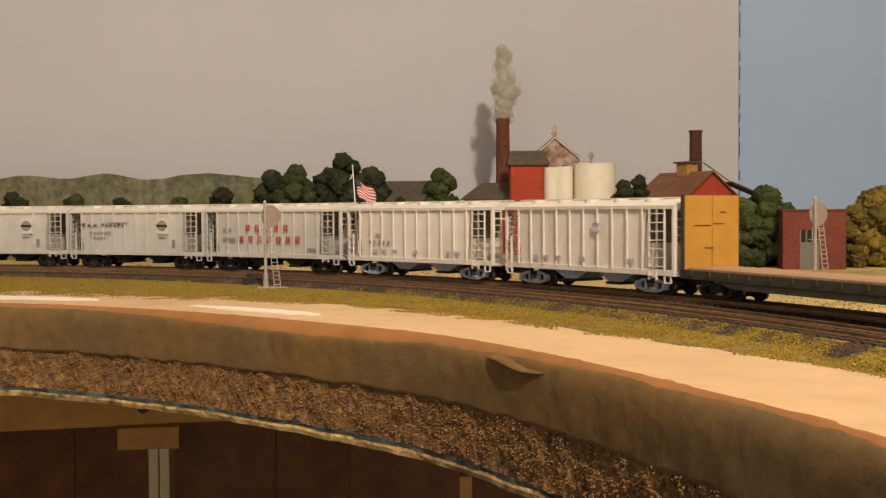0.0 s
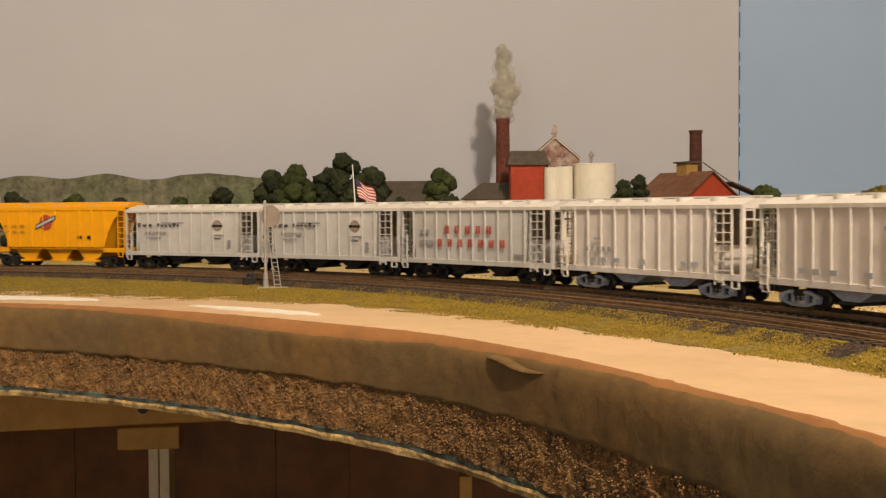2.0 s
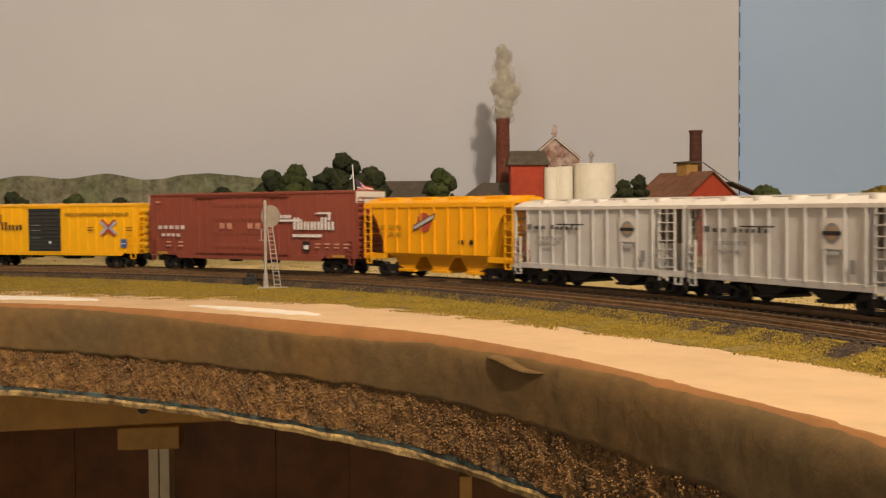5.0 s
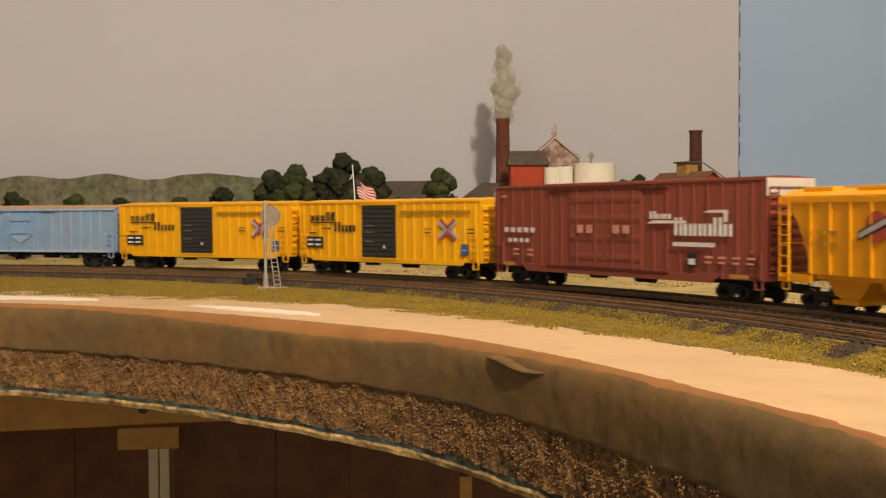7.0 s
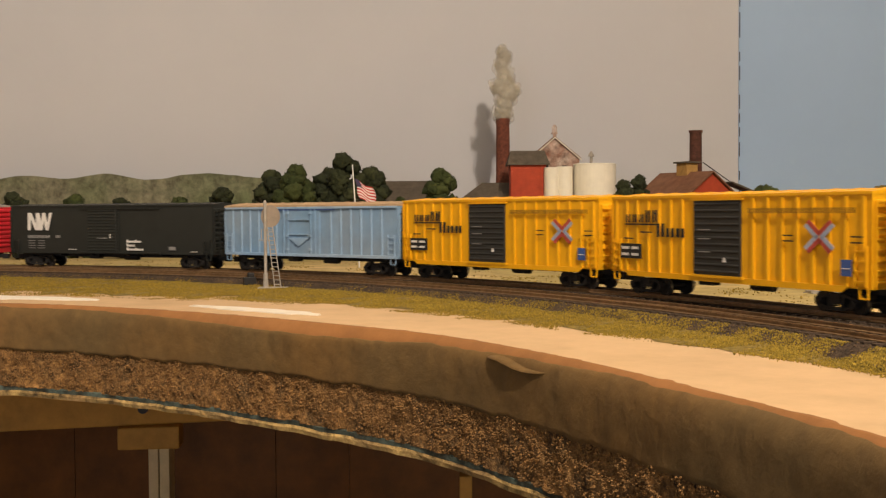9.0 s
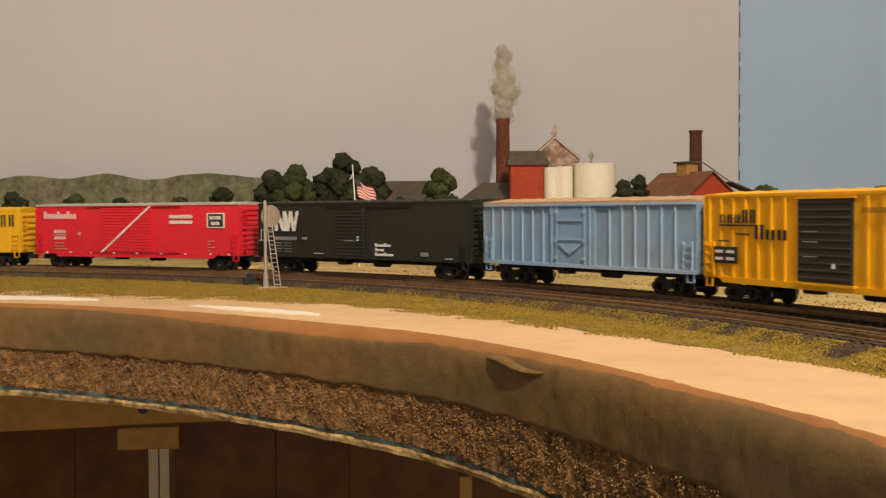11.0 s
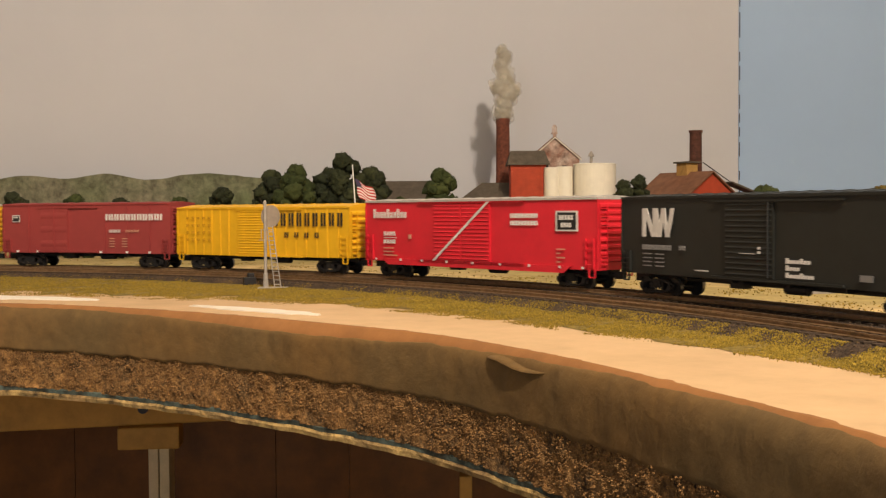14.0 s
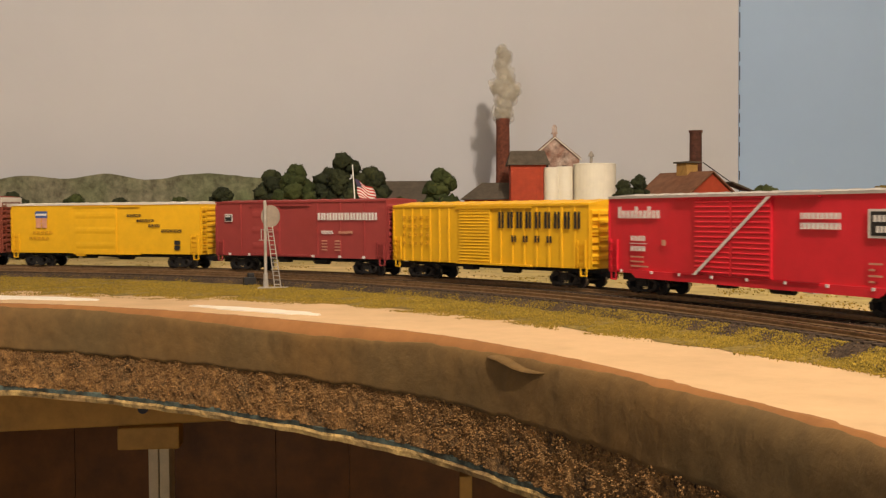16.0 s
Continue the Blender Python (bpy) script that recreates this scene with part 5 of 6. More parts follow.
def yellow_hopper():
    car = new_car("centre_flow_hopper", "golden yellow three-bay covered hopper with a round emblem", "hopper car")
    half, zt = 0.0718, 0.0505
    p = M_YELLOW2
    for s in (-1, 1):
        bm = bm_new()
        a, b = sorted((s * 0.0150, s * 0.0164))
        side_prism(bm, [(-0.0640, zt), (-0.0640, 0.0440), (-0.0600, 0.0400), (-0.0540, 0.0280), (-0.0500, 0.0168), (0.0500, 0.0168), (0.0540, 0.0280), (0.0600, 0.0400), (0.0640, 0.0440), (0.0640, zt)], a, b)
        part("side_panel", bm, p, car, "", 0.0002)
        bm = bm_new()
        a, b = sorted((s * 0.0152, s * 0.0172))
        box(bm, -half, half, a, b, zt - 0.0022, zt + 0.0006)
        part("top_sill", bm, p, car, "", 0.0002)
        for e in (-1, 1):
            bm = bm_new()
            a2, b2 = sorted((e * 0.050, e * half))
            box(bm, a2, b2, a, b, 0.0128, 0.0164)
            part("end_sill", bm, p, car)
        for e in (-1, 1):
            ladder(car, e * (half - 0.0035) - 0.0032, e * (half - 0.0035) + 0.0032, 0.0125, zt, 8, p, s * 0.0168)
    posts(car, [-0.0505 + i * 0.01265 for i in range(9)], 0.017, zt - 0.002, p, 0.0007, 0.0010)
    bm = bm_new()
    side_prism(bm, [(-0.0620, zt), (0.0620, zt), (0.0480, 0.0150), (-0.0480, 0.0150)], -0.0152, 0.0152)
    part("bin", bm, p, car)
    bm = bm_new()
    y = 0.0170
    prism(bm, [(-y, zt), (-y, zt + 0.001), (-0.008, zt + 0.0042), (0.008, zt + 0.0042), (y, zt + 0.001), (y, zt)], lambda a, b, s: (half if s else -half, a, b))
    part("roof", bm, p, car)
    for i in range(4):
        x = -0.052 + i * 0.0347
        for s in (-1, 1):
            bm = bm_new()
            box(bm, x - 0.010, x + 0.010, s * 0.0088 - 0.0030, s * 0.0088 + 0.0030, zt + 0.0026, zt + 0.0050)
            part("roof_hatch", bm, p, car, "", 0.0006)
    bm = bm_new()
    for s in (-1, 1):
        box(bm, -half, half, s * 0.0030 - 0.0012, s * 0.0030 + 0.0012, zt + 0.0044, zt + 0.0050)
    for i in range(10):
        x = -half + 0.004 + i * (2 * half - 0.008) / 9
        box(bm, x - 0.0004, x + 0.0004, -0.0042, 0.0042, zt + 0.0034, zt + 0.0044)
    part("running_board", bm, p, car)
    for x in (-0.033, 0.0, 0.033):
        bm = bm_new()
        side_prism(bm, [(x - 0.0155, 0.0168), (x + 0.0155, 0.0168), (x + 0.0065, 0.0060), (x - 0.0065, 0.0060)], -0.0110, 0.0110)
        part("discharge_bay", bm, p, car)
        bm = bm_new()
        box(bm, x - 0.0080, x + 0.0080, -0.0125, 0.0125, 0.0042, 0.0062)
        part("outlet_gate", bm, p, car, "", 0.0003)
    for e in (-1, 1):
        bm = bm_new()
        rod(bm, (e * half, -0.0150, 0.0300), (e * half, 0.0150, 0.0300), 0.0005, 6)
        box(bm, e * (half - 0.001) - 0.0008, e * (half - 0.001) + 0.0008, -0.0150, 0.0150, 0.0120, 0.0165)
        part("end_beam", bm, p, car)
    steps(car, half, 0.0132, p)
    n = 20
    y = -0.0171
    patch(car, [(-0.0095 + 0.0066 * math.cos(2 * math.pi * i / n), 0.0382 + 0.0066 * math.sin(2 * math.pi * i / n)) for i in range(n)], M_INKR, y, "round_emblem")
    patch(car, [(-0.0202, 0.0322), (-0.0198, 0.0362), (0.0014, 0.0446), (0.0010, 0.0404)], M_INKK, y - 0.0002, "slanted_band")
    patch(car, [(-0.0192, 0.0332), (-0.0189, 0.0357), (0.0005, 0.0434), (0.0002, 0.0409)], M_PALEGREY, y - 0.0004, "slanted_band")
    for x, z in ((-0.052, 0.034), (-0.043, 0.034), (-0.035, 0.034), (-0.052, 0.0290), (-0.043, 0.0290), (-0.035, 0.0290)):
        patch(car, rect(x - 0.0025, x + 0.0025, z, z + 0.0022), mat("faint_ochre_ink", (0.55, 0.27, 0.01), 0.6), y, "data_bar")
    for x in (0.026, 0.036):
        patch(car, rect(x - 0.0022, x + 0.0022, 0.0240, 0.0268), M_INKK, y, "data_bar")
    running_gear(car, half, None, 0.0500)
    return car


def ribbed_boxcar():
    car = new_car("boxcar", "chrome yellow ribbed boxcar with a black corrugated door", "boxcar")
    half, zb, zt = 0.0905, 0.0118, 0.0520
    body_box(car, half, zb, zt, 0.0545, M_YELLOW, M_YELLOW, 6)
    underframe(car, half, zb)
    xs = [-0.0862 + i * 0.0093 for i in range(7)] + [0.0205 + i * 0.0093 for i in range(8)]
    posts(car, xs, zb + 0.001, zt - 0.001, M_YELLOW, 0.0011, 0.0009)
    bm = bm_new()
    for s in (-1, 1):
        a, b = sorted((s * (HW - 0.0006), s * (HW + 0.0004)))
        side_prism(bm, [(-half + 0.012, zb + 0.001), (half - 0.012, zb + 0.001), (half - 0.016, zb - 0.0018), (-half + 0.016, zb - 0.0018)], a, b)
    part("side_sill", bm, M_YELLOW, car)
    door(car, -0.0208, 0.0125, 0.0135, 0.0500, M_DOORBLK, 11, "black corrugated sliding door", None, (), M_YELLOW)
    for z in (0.0245, 0.0310, 0.0355):
        patch(car, rect(-0.017, -0.008, z, z + 0.0005), M_INKG, -HW - 0.0011, "door_bar")
    patch(car, [(0.0010, 0.0200), (0.0035, 0.0200), (0.0028, 0.0222), (0.0016, 0.0222)], M_INKW, -HW - 0.0011, "door_latch")
    side_ladders(car, half, zb, zt, M_YELLOW)
    steps(car, half, zb, M_YELLOW)
    y = -HW - 0.0005
    # word bars, panel of data and the crossed-arrow emblem
    bars(car, -0.0765, -0.0480, 0.0390, 0.0455, 5, M_INKK, y, "first_word", 0.35, (3, 4))
    patch(car, rect(-0.0770, -0.0505, 0.0376, 0.0384), M_INKK, y, "underline")
    bars(car, -0.0500, -0.0262, 0.0315, 0.0385, 3, M_INKK, y, "second_word", 0.25, (0,))
    patch(car, rect(-0.0640, -0.0540, 0.0335, 0.0342), M_INKK, y, "underline")
    patch(car, rect(-0.0780, -0.0700, 0.0300, 0.0307), M_INKK, y, "underline")
    patch(car, rect(-0.0815, -0.0630, 0.0195, 0.0275), M_INKK, y, "data_panel")
    for u in (-0.0800, -0.0715):
        for z in (0.0210, 0.0245):
            patch(car, rect(u, u + 0.0060, z, z + 0.0014), M_INKW, y - 0.0002, "data_bar")
    bars(car, 0.0185, 0.0830, 0.0438, 0.0462, 22, mat("olive_ink", (0.28, 0.15, 0.01), 0.6), y - 0.0005, "slogan_bars", 0.25)
    cx, cz, r = 0.0625, 0.0335, 0.0100
    for a, m1, m2 in ((0.72, M_INKR, M_PALEBLUE), (-0.72, M_INKR, M_PALEBLUE), (math.pi - 0.72, M_INKR, M_PALEBLUE), (math.pi + 0.72, M_INKR, M_PALEBLUE)):
        c, s = math.cos(a), math.sin(a)
        flip = 1 if s * c > 0 else -1
        for o, m, w in ((0.0015 * flip, m1, 0.0014), (-0.0015 * flip, m2, 0.0014)):
            q = [(0.0006, (o - w) * 0.72), (0.0096, (o - w) * 0.72), (0.0096, (o + w) * 0.72), (0.0006, (o + w) * 0.72)]
            patch(car, [(cx + u * c - v * s, cz + (u * s + v * c) * 0.95) for u, v in q], m, y - 0.0006, "emblem_arm")
    for u in (0.0440, 0.0830):
        patch(car, rect(u - 0.003, u + 0.003, 0.0335, 0.0341), M_INKK, y - 0.0005, "data_bar")
        patch(car, rect(u - 0.003, u + 0.003, 0.0310, 0.0316), M_INKK, y - 0.0005, "data_bar")
    patch(car, rect(0.0748, 0.0805, 0.0170, 0.0240), M_INKB, y - 0.0005, "data_panel")
    patch(car, rect(0.0755, 0.0798, 0.0200, 0.0204), M_INKW, y - 0.0007, "data_bar")
    running_gear(car, half)
    return car


def high_cube():
    car = new_car("high_cube_boxcar", "tall oxide-brown high-cube boxcar with a white-topped end", "boxcar")
    half, zb, zt = 0.1087, 0.0115, 0.0598
    body_box(car, half, zb, zt, 0.0617, M_BROWN, M_BROWN, 10, 18)
    underframe(car, half, zb)
    for s in (-1, 1):
        bm = bm_new()
        a, b = sorted((s * half, s * (half + 0.0009)))
        box(bm, a, b, -HW, HW, 0.0520, 0.0605)
        part("white_end_panel", bm, M_WHITEROOF, car, "white-painted upper end", 0.0002)
    posts(car, [-0.1060, -0.100, -0.0905, -0.081, -0.0715, -0.062, -0.0525, -0.043] + [0.0335 + i * 0.0095 for i in range(8)] + [0.1060], zb, zt - 0.001, M_BROWN, 0.0009, 0.0007)
    door(car, -0.0345, -0.0050, 0.0140, 0.0570, M_BROWN, 4, "", (-0.055, 0.045), (-0.028, -0.012))
    door(car, -0.0046, 0.0250, 0.0140, 0.0570, M_BROWN, 4, "", (-0.055, 0.045), (0.002, 0.018))
    bm = bm_new()
    for s in (-1, 1):
        a, b = sorted((s * (HW - 0.0006), s * (HW + 0.0005)))
        side_prism(bm, [(-half + 0.028, zb + 0.002), (half - 0.028, zb + 0.002), (half - 0.034, zb - 0.0022), (-half + 0.034, zb - 0.0022)], a, b)
    part("side_sill", bm, M_BROWN, car)
    side_ladders(car, half, zb, zt, M_BROWN, 0.3)
    steps(car, half, zb, M_BROWN)
    y = -HW - 0.0010
    bars(car, 0.0320, 0.0480, 0.0410, 0.0450, 3, M_INKW, y, "first_word", 0.15, (0,))
    patch(car, [(0.0300, 0.0385), (0.0340, 0.0402), (0.0580, 0.0402), (0.0580, 0.0388)], M_INKW, y, "swash")
    bars(car, 0.0500, 0.0900, 0.0325, 0.0418, 6, M_INKW, y, "second_word", 0.18, (0, 4))
    patch(car, [(0.0700, 0.0442), (0.0740, 0.0455), (0.0860, 0.0455), (0.0855, 0.0395), (0.0835, 0.0395), (0.0835, 0.0440)], M_INKW, y, "swash")
    bars(car, 0.0490, 0.0780, 0.0270, 0.0292, 12, M_INKW, y, "slogan_bars", 0.25)
    bars(car, -0.0970, -0.0640, 0.0325, 0.0355, 5, M_INKW, y, "reporting_mark", 0.45)
    bars(car, -0.0930, -0.0700, 0.0265, 0.0290, 4, M_INKW, y, "number_bars", 0.45)
    for u in (-0.0880, -0.0740):
        for z in (0.0185, 0.0215):
            patch(car, rect(u, u + 0.0055, z, z + 0.0012), M_INKP, y, "data_bar")
    for u in (-0.026, -0.018, 0.004, 0.012):
        bars(car, u, u + 0.0055, 0.0330, 0.0375, 2, M_INKP, y - 0.0008, "data_bar", 0.3)
    patch(car, rect(0.0590, 0.0655, 0.0165, 0.0238), M_INKK, y, "data_panel")
    patch(car, rect(0.0600, 0.0645, 0.0180, 0.0210), M_INKW, y - 0.0002, "data_bar")
    patch(car, rect(-0.1000, -0.0950, 0.0540, 0.0552), M_INKP, y, "data_bar")
    for u in (0.071, 0.080, 0.089, 0.098):
        patch(car, rect(u, u + 0.0050, 0.0215, 0.0226), M_INKP, y, "data_bar")
        patch(car, rect(u, u + 0.0040, 0.0190, 0.0200), M_INKP, y, "data_bar")
    for s in (-1, 1):
        patch(car, rect(s * 0.0930 - 0.006, s * 0.0930 + 0.006, 0.0122, 0.0142), M_OCHRE, y, "jack_pad")
    running_gear(car, half)
    return car


def blue_boxcar():
    car = new_car("boxcar", "faded dusty blue boxcar with a tan roof", "boxcar")
    half, zb, zt = 0.0897, 0.0125, 0.0500
    body_box(car, half, zb, zt, 0.0530, M_BLUE, mat("tan_roof", (0.50, 0.34, 0.20), 0.8), 8)
    underframe(car, half, zb)
    # posts, rails, sills and ladders take the blue with painted-in highlights
    posts(car, [-0.0800 + i * 0.0098 for i in range(6)] + [0.0260 + i * 0.0098 for i in range(6)], zb, zt - 0.001, M_BLUELIT, 0.0006, 0.0010)
    door(car, -0.0245, 0.0145, 0.0140, 0.0480, M_BLUE, 0, "faded blue plug door", (-0.050, 0.030), (-0.0225, -0.0180, 0.0060, 0.0105), M_BLUELIT)
    bm = bm_new()
    for z in (0.0290, 0.0400):
        box(bm, -0.0170, 0.0050, -HW - 0.0014, -HW - 0.0008, z - 0.0003, z + 0.0003)
    for z in (0.0180, 0.0280, 0.0450):
        for x in (-0.0180, 0.0060):
            box(bm, x - 0.0012, x + 0.0012, -HW - 0.0016, -HW - 0.0008, z - 0.0008, z + 0.0008)
    part("door_bars", bm, M_BLUELIT, car)
    patch(car, [(-0.0165, 0.0262), (0.0045, 0.0262), (-0.0060, 0.0200)], M_BLUELIT, -HW - 0.0008, "door_mark", 0.0006)
    patch(car, [(-0.0135, 0.0253), (0.0015, 0.0253), (-0.0060, 0.0210)], M_BLUE, -HW - 0.0011, "door_mark")
    patch(car, rect(-0.048, 0.030, 0.0470, 0.0478), M_INKB, -HW - 0.0006, "eave_stripe")
    for s in (-1, 1):
        bm = bm_new()
        a, b = sorted((s * (HW - 0.0004), s * (HW + 0.0008)))
        box(bm, -half + 0.001, half - 0.001, a, b, zb, zb + 0.0022)
        part("side_sill", bm, M_BLUELIT, car, "", 0.0002)
        bm = bm_new()
        box(bm, -half + 0.001, half - 0.001, a, b, zt - 0.0018, zt - 0.0004)
        part("eave_strip", bm, M_BLUELIT, car, "", 0.0002)
    side_ladders(car, half, zb, zt, M_BLUELIT)
    steps(car, half, zb, M_BLUE)
    running_gear(car, half)
    return car


def black_boxcar():
    car = new_car("boxcar", "long matt black smooth-sided boxcar with a white emblem", "boxcar")
    half, zb, zt = 0.1072, 0.0115, 0.0517
    body_box(car, half, zb, zt, 0.0540, M_NIGHT, M_NIGHT, 9, 18)
    underframe(car, half, zb)
    door(car, -0.0210, 0.0125, 0.0135, 0.0490, M_NIGHT, 14, "black sliding door", (-0.030, 0.055))
    bm = bm_new()
    rod(bm, (0.0095, -HW - 0.0010, 0.0140), (0.0095, -HW - 0.0010, 0.0490), 0.0005, 6)
    part("door_rod", bm, M_NIGHT, car)
    side_ladders(car, half, zb, zt, M_NIGHT, 0.3)
    steps(car, half, zb, M_NIGHT)
    y = -HW - 0.0003
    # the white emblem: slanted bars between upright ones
    for q in ([(-0.0872, 0.0314), (-0.0840, 0.0314), (-0.0840, 0.0465), (-0.0872, 0.0465)], [(-0.0866, 0.0465), (-0.0828, 0.0465), (-0.0750, 0.0314), (-0.0788, 0.0314)],
              [(-0.0778, 0.0465), (-0.0744, 0.0465), (-0.0744, 0.0314), (-0.0778, 0.0314)], [(-0.0772, 0.0465), (-0.0738, 0.0465), (-0.0704, 0.0314), (-0.0738, 0.0314)],
              [(-0.0738, 0.0314), (-0.0706, 0.0314), (-0.0672, 0.0465), (-0.0702, 0.0465)], [(-0.0702, 0.0465), (-0.0670, 0.0465), (-0.0636, 0.0314), (-0.0668, 0.0314)],
              [(-0.0668, 0.0314), (-0.0636, 0.0314), (-0.0592, 0.0465), (-0.0624, 0.0465)]):
        y -= 0.00006
        patch(car, q, M_INKW, y, "emblem_bar")
    y = -HW - 0.0003
    bars(car, -0.0872, -0.0620, 0.0246, 0.0272, 9, M_INKG, y, "number_bars", 0.2)
    bars(car, -0.0560, -0.0505, 0.0250, 0.0272, 2, M_INKG, y, "reporting_mark", 0.2)
    for u, n in ((-0.0865, 3), (-0.0760, 3)):
        for k in range(4):
            patch(car, rect(u, u + 0.0075, 0.0158 + k * 0.0021, 0.0164 + k * 0.0021), M_INKG, y, "data_bar")
    for z, n in ((0.0212, 7), (0.0180, 4), (0.0147, 8)):
        bars(car, 0.0205, 0.0205 + n * 0.0022, z, z + 0.0024, n, M_INKW, y, "name_bars", 0.2, (0, 4))
    patch(car, rect(0.0637, 0.0705, 0.0152, 0.0180), M_INKG, y, "data_bar")
    patch(car, rect(-0.0430, -0.0330, 0.0150, 0.0155), M_INKW, y, "data_bar")
    patch(car, rect(0.0850, 0.0920, 0.0138, 0.0143), M_INKW, y, "data_bar")
    patch(car, rect(-0.0100, 0.0010, 0.0247, 0.0250), M_INKW, -HW - 0.0011, "data_bar")
    for z in (0.0250, 0.0270):
        patch(car, rect(0.0030, 0.0048, z, z + 0.0012), M_INKW, -HW - 0.0011, "data_bar")
    running_gear(car, half)
    return car


def scarlet_boxcar():
    car = new_car("boxcar", "scarlet boxcar with double louvred doors and a white diagonal", "boxcar")
    half, zb, zt = 0.1085, 0.0112, 0.0522
    body_box(car, half, zb, zt, 0.0543, M_SCARLET, mat("silver_roof", (0.44, 0.41, 0.38), 0.5, 0.0), 9, 18)
    underframe(car, half, zb)
    door(car, -0.0340, -0.0071, 0.0135, 0.0505, M_SCARLET, 15, "louvred sliding door", (-0.050, 0.050))
    door(car, -0.0067, 0.0202, 0.0135, 0.0505, M_SCARLET, 15, "louvred sliding door", (-0.050, 0.050))
    patch(car, [(-0.0345, 0.0130), (-0.0318, 0.0130), (0.0207, 0.0515), (0.0180, 0.0515)], M_INKW, -HW - 0.0010, "diagonal_stripe", 0.0003)
    side_ladders(car, half, zb, zt, M_SCARLET)
    steps(car, half, zb, M_SCARLET)
    bm = bm_new()
    for s in (-1, 1):
        a, b = sorted((s * (HW - 0.0006), s * (HW + 0.0006)))
        side_prism(bm, [(-half + 0.020, zb + 0.002), (half - 0.020, zb + 0.002), (half - 0.026, zb - 0.0022), (-half + 0.026, zb - 0.0022)], a, b)
    part("side_sill", bm, M_SCARLET, car)
    y = -HW - 0.0003
    bars(car, -0.0985, -0.0610, 0.0412, 0.0475, 10, M_INKW, y, "name_bars", 0.3, (0, 4, 7))
    bars(car, -0.0870, -0.0735, 0.0290, 0.0318, 4, M_INKW, y, "reporting_mark", 0.3)
    bars(car, -0.0870, -0.0735, 0.0235, 0.0262, 4, M_INKW, y, "number_bars", 0.3)
    patch(car, rect(-0.0875, -0.0730, 0.0274, 0.0278), M_INKW, y, "underline")
    for k in range(3):
        patch(car, rect(-0.0870, -0.0760 + 0.004 * (k == 0), 0.0150 + k * 0.0025, 0.0158 + k * 0.0025), M_INKP, y, "data_bar")
    bars(car, 0.0385, 0.0620, 0.0412, 0.0440, 9, M_INKW, y, "upper_word", 0.12)
    bars(car, 0.0385, 0.0620, 0.0368, 0.0396, 9, M_INKW, y, "lower_word", 0.12)
    patch(car, rect(0.0765, 0.0940, 0.0335, 0.0455), M_INKW, y, "square_emblem")
    patch(car, rect(0.0780, 0.0925, 0.0345, 0.0445), M_INKK, y - 0.0002, "square_emblem")
    bars(car, 0.0795, 0.0910, 0.0402, 0.0430, 5, M_INKW, y - 0.0004, "emblem_bars", 0.3)
    bars(car, 0.0810, 0.0895, 0.0358, 0.0385, 4, M_INKW, y - 0.0004, "emblem_bars", 0.3)
    patch(car, rect(-0.060, -0.057, 0.0270, 0.0300), M_INKP, y, "data_bar")
    for k in range(4):
        patch(car, rect(0.0770, 0.0800 + 0.004 * (k % 2), 0.0150 + k * 0.0025, 0.0158 + k * 0.0025), M_INKP, y, "data_bar")
    for x in (-0.095, -0.068, -0.045, -0.020, 0.005, 0.030, 0.055, 0.080, 0.098):
        patch(car, rect(x - 0.0008, x + 0.0008, zb + 0.0006, zb + 0.0020), M_INKW, y - 0.0006, "sill_bracket", 0.0004)
    running_gear(car, half)
    return car


def lemon_boxcar():
    car = new_car("boxcar", "dull yellow ribbed boxcar with dark lettering bars", "boxcar")
    half, zb, zt = 0.0910, 0.0118, 0.0488
    body_box(car, half, zb, zt, 0.0520, M_LEMON, M_LEMON, 6)
    underframe(car, half, zb)
    posts(car, [-0.0800 + i * 0.0095 for i in range(6)] + [0.0170 + i * 0.0104 for i in range(7)], zb, zt - 0.001, M_LEMON, 0.0010, 0.0007)
    door(car, -0.0215, 0.0085, 0.0130, 0.0470, M_LEMON, 17, "yellow louvred door", (-0.024, 0.045))
    side_ladders(car, half, zb, zt, M_LEMON)
    steps(car, half, zb, M_LEMON)
    y = -HW - 0.0006
    bars(car, 0.0165, 0.0880, 0.0350, 0.0450, 9, M_INKK, y, "name_bars", 0.42)
    bars(car, 0.0280, 0.0680, 0.0265, 0.0305, 4, M_INKK, y, "lower_word", 0.62)
    faint = mat("faint_ochre_ink", (0.55, 0.27, 0.01), 0.6)
    for k in range(4):
        bars(car, -0.0790, -0.0480, 0.0230 + k * 0.0058, 0.0250 + k * 0.0058, 5, faint, y, "data_bar", 0.6)
    running_gear(car, half)
    return car


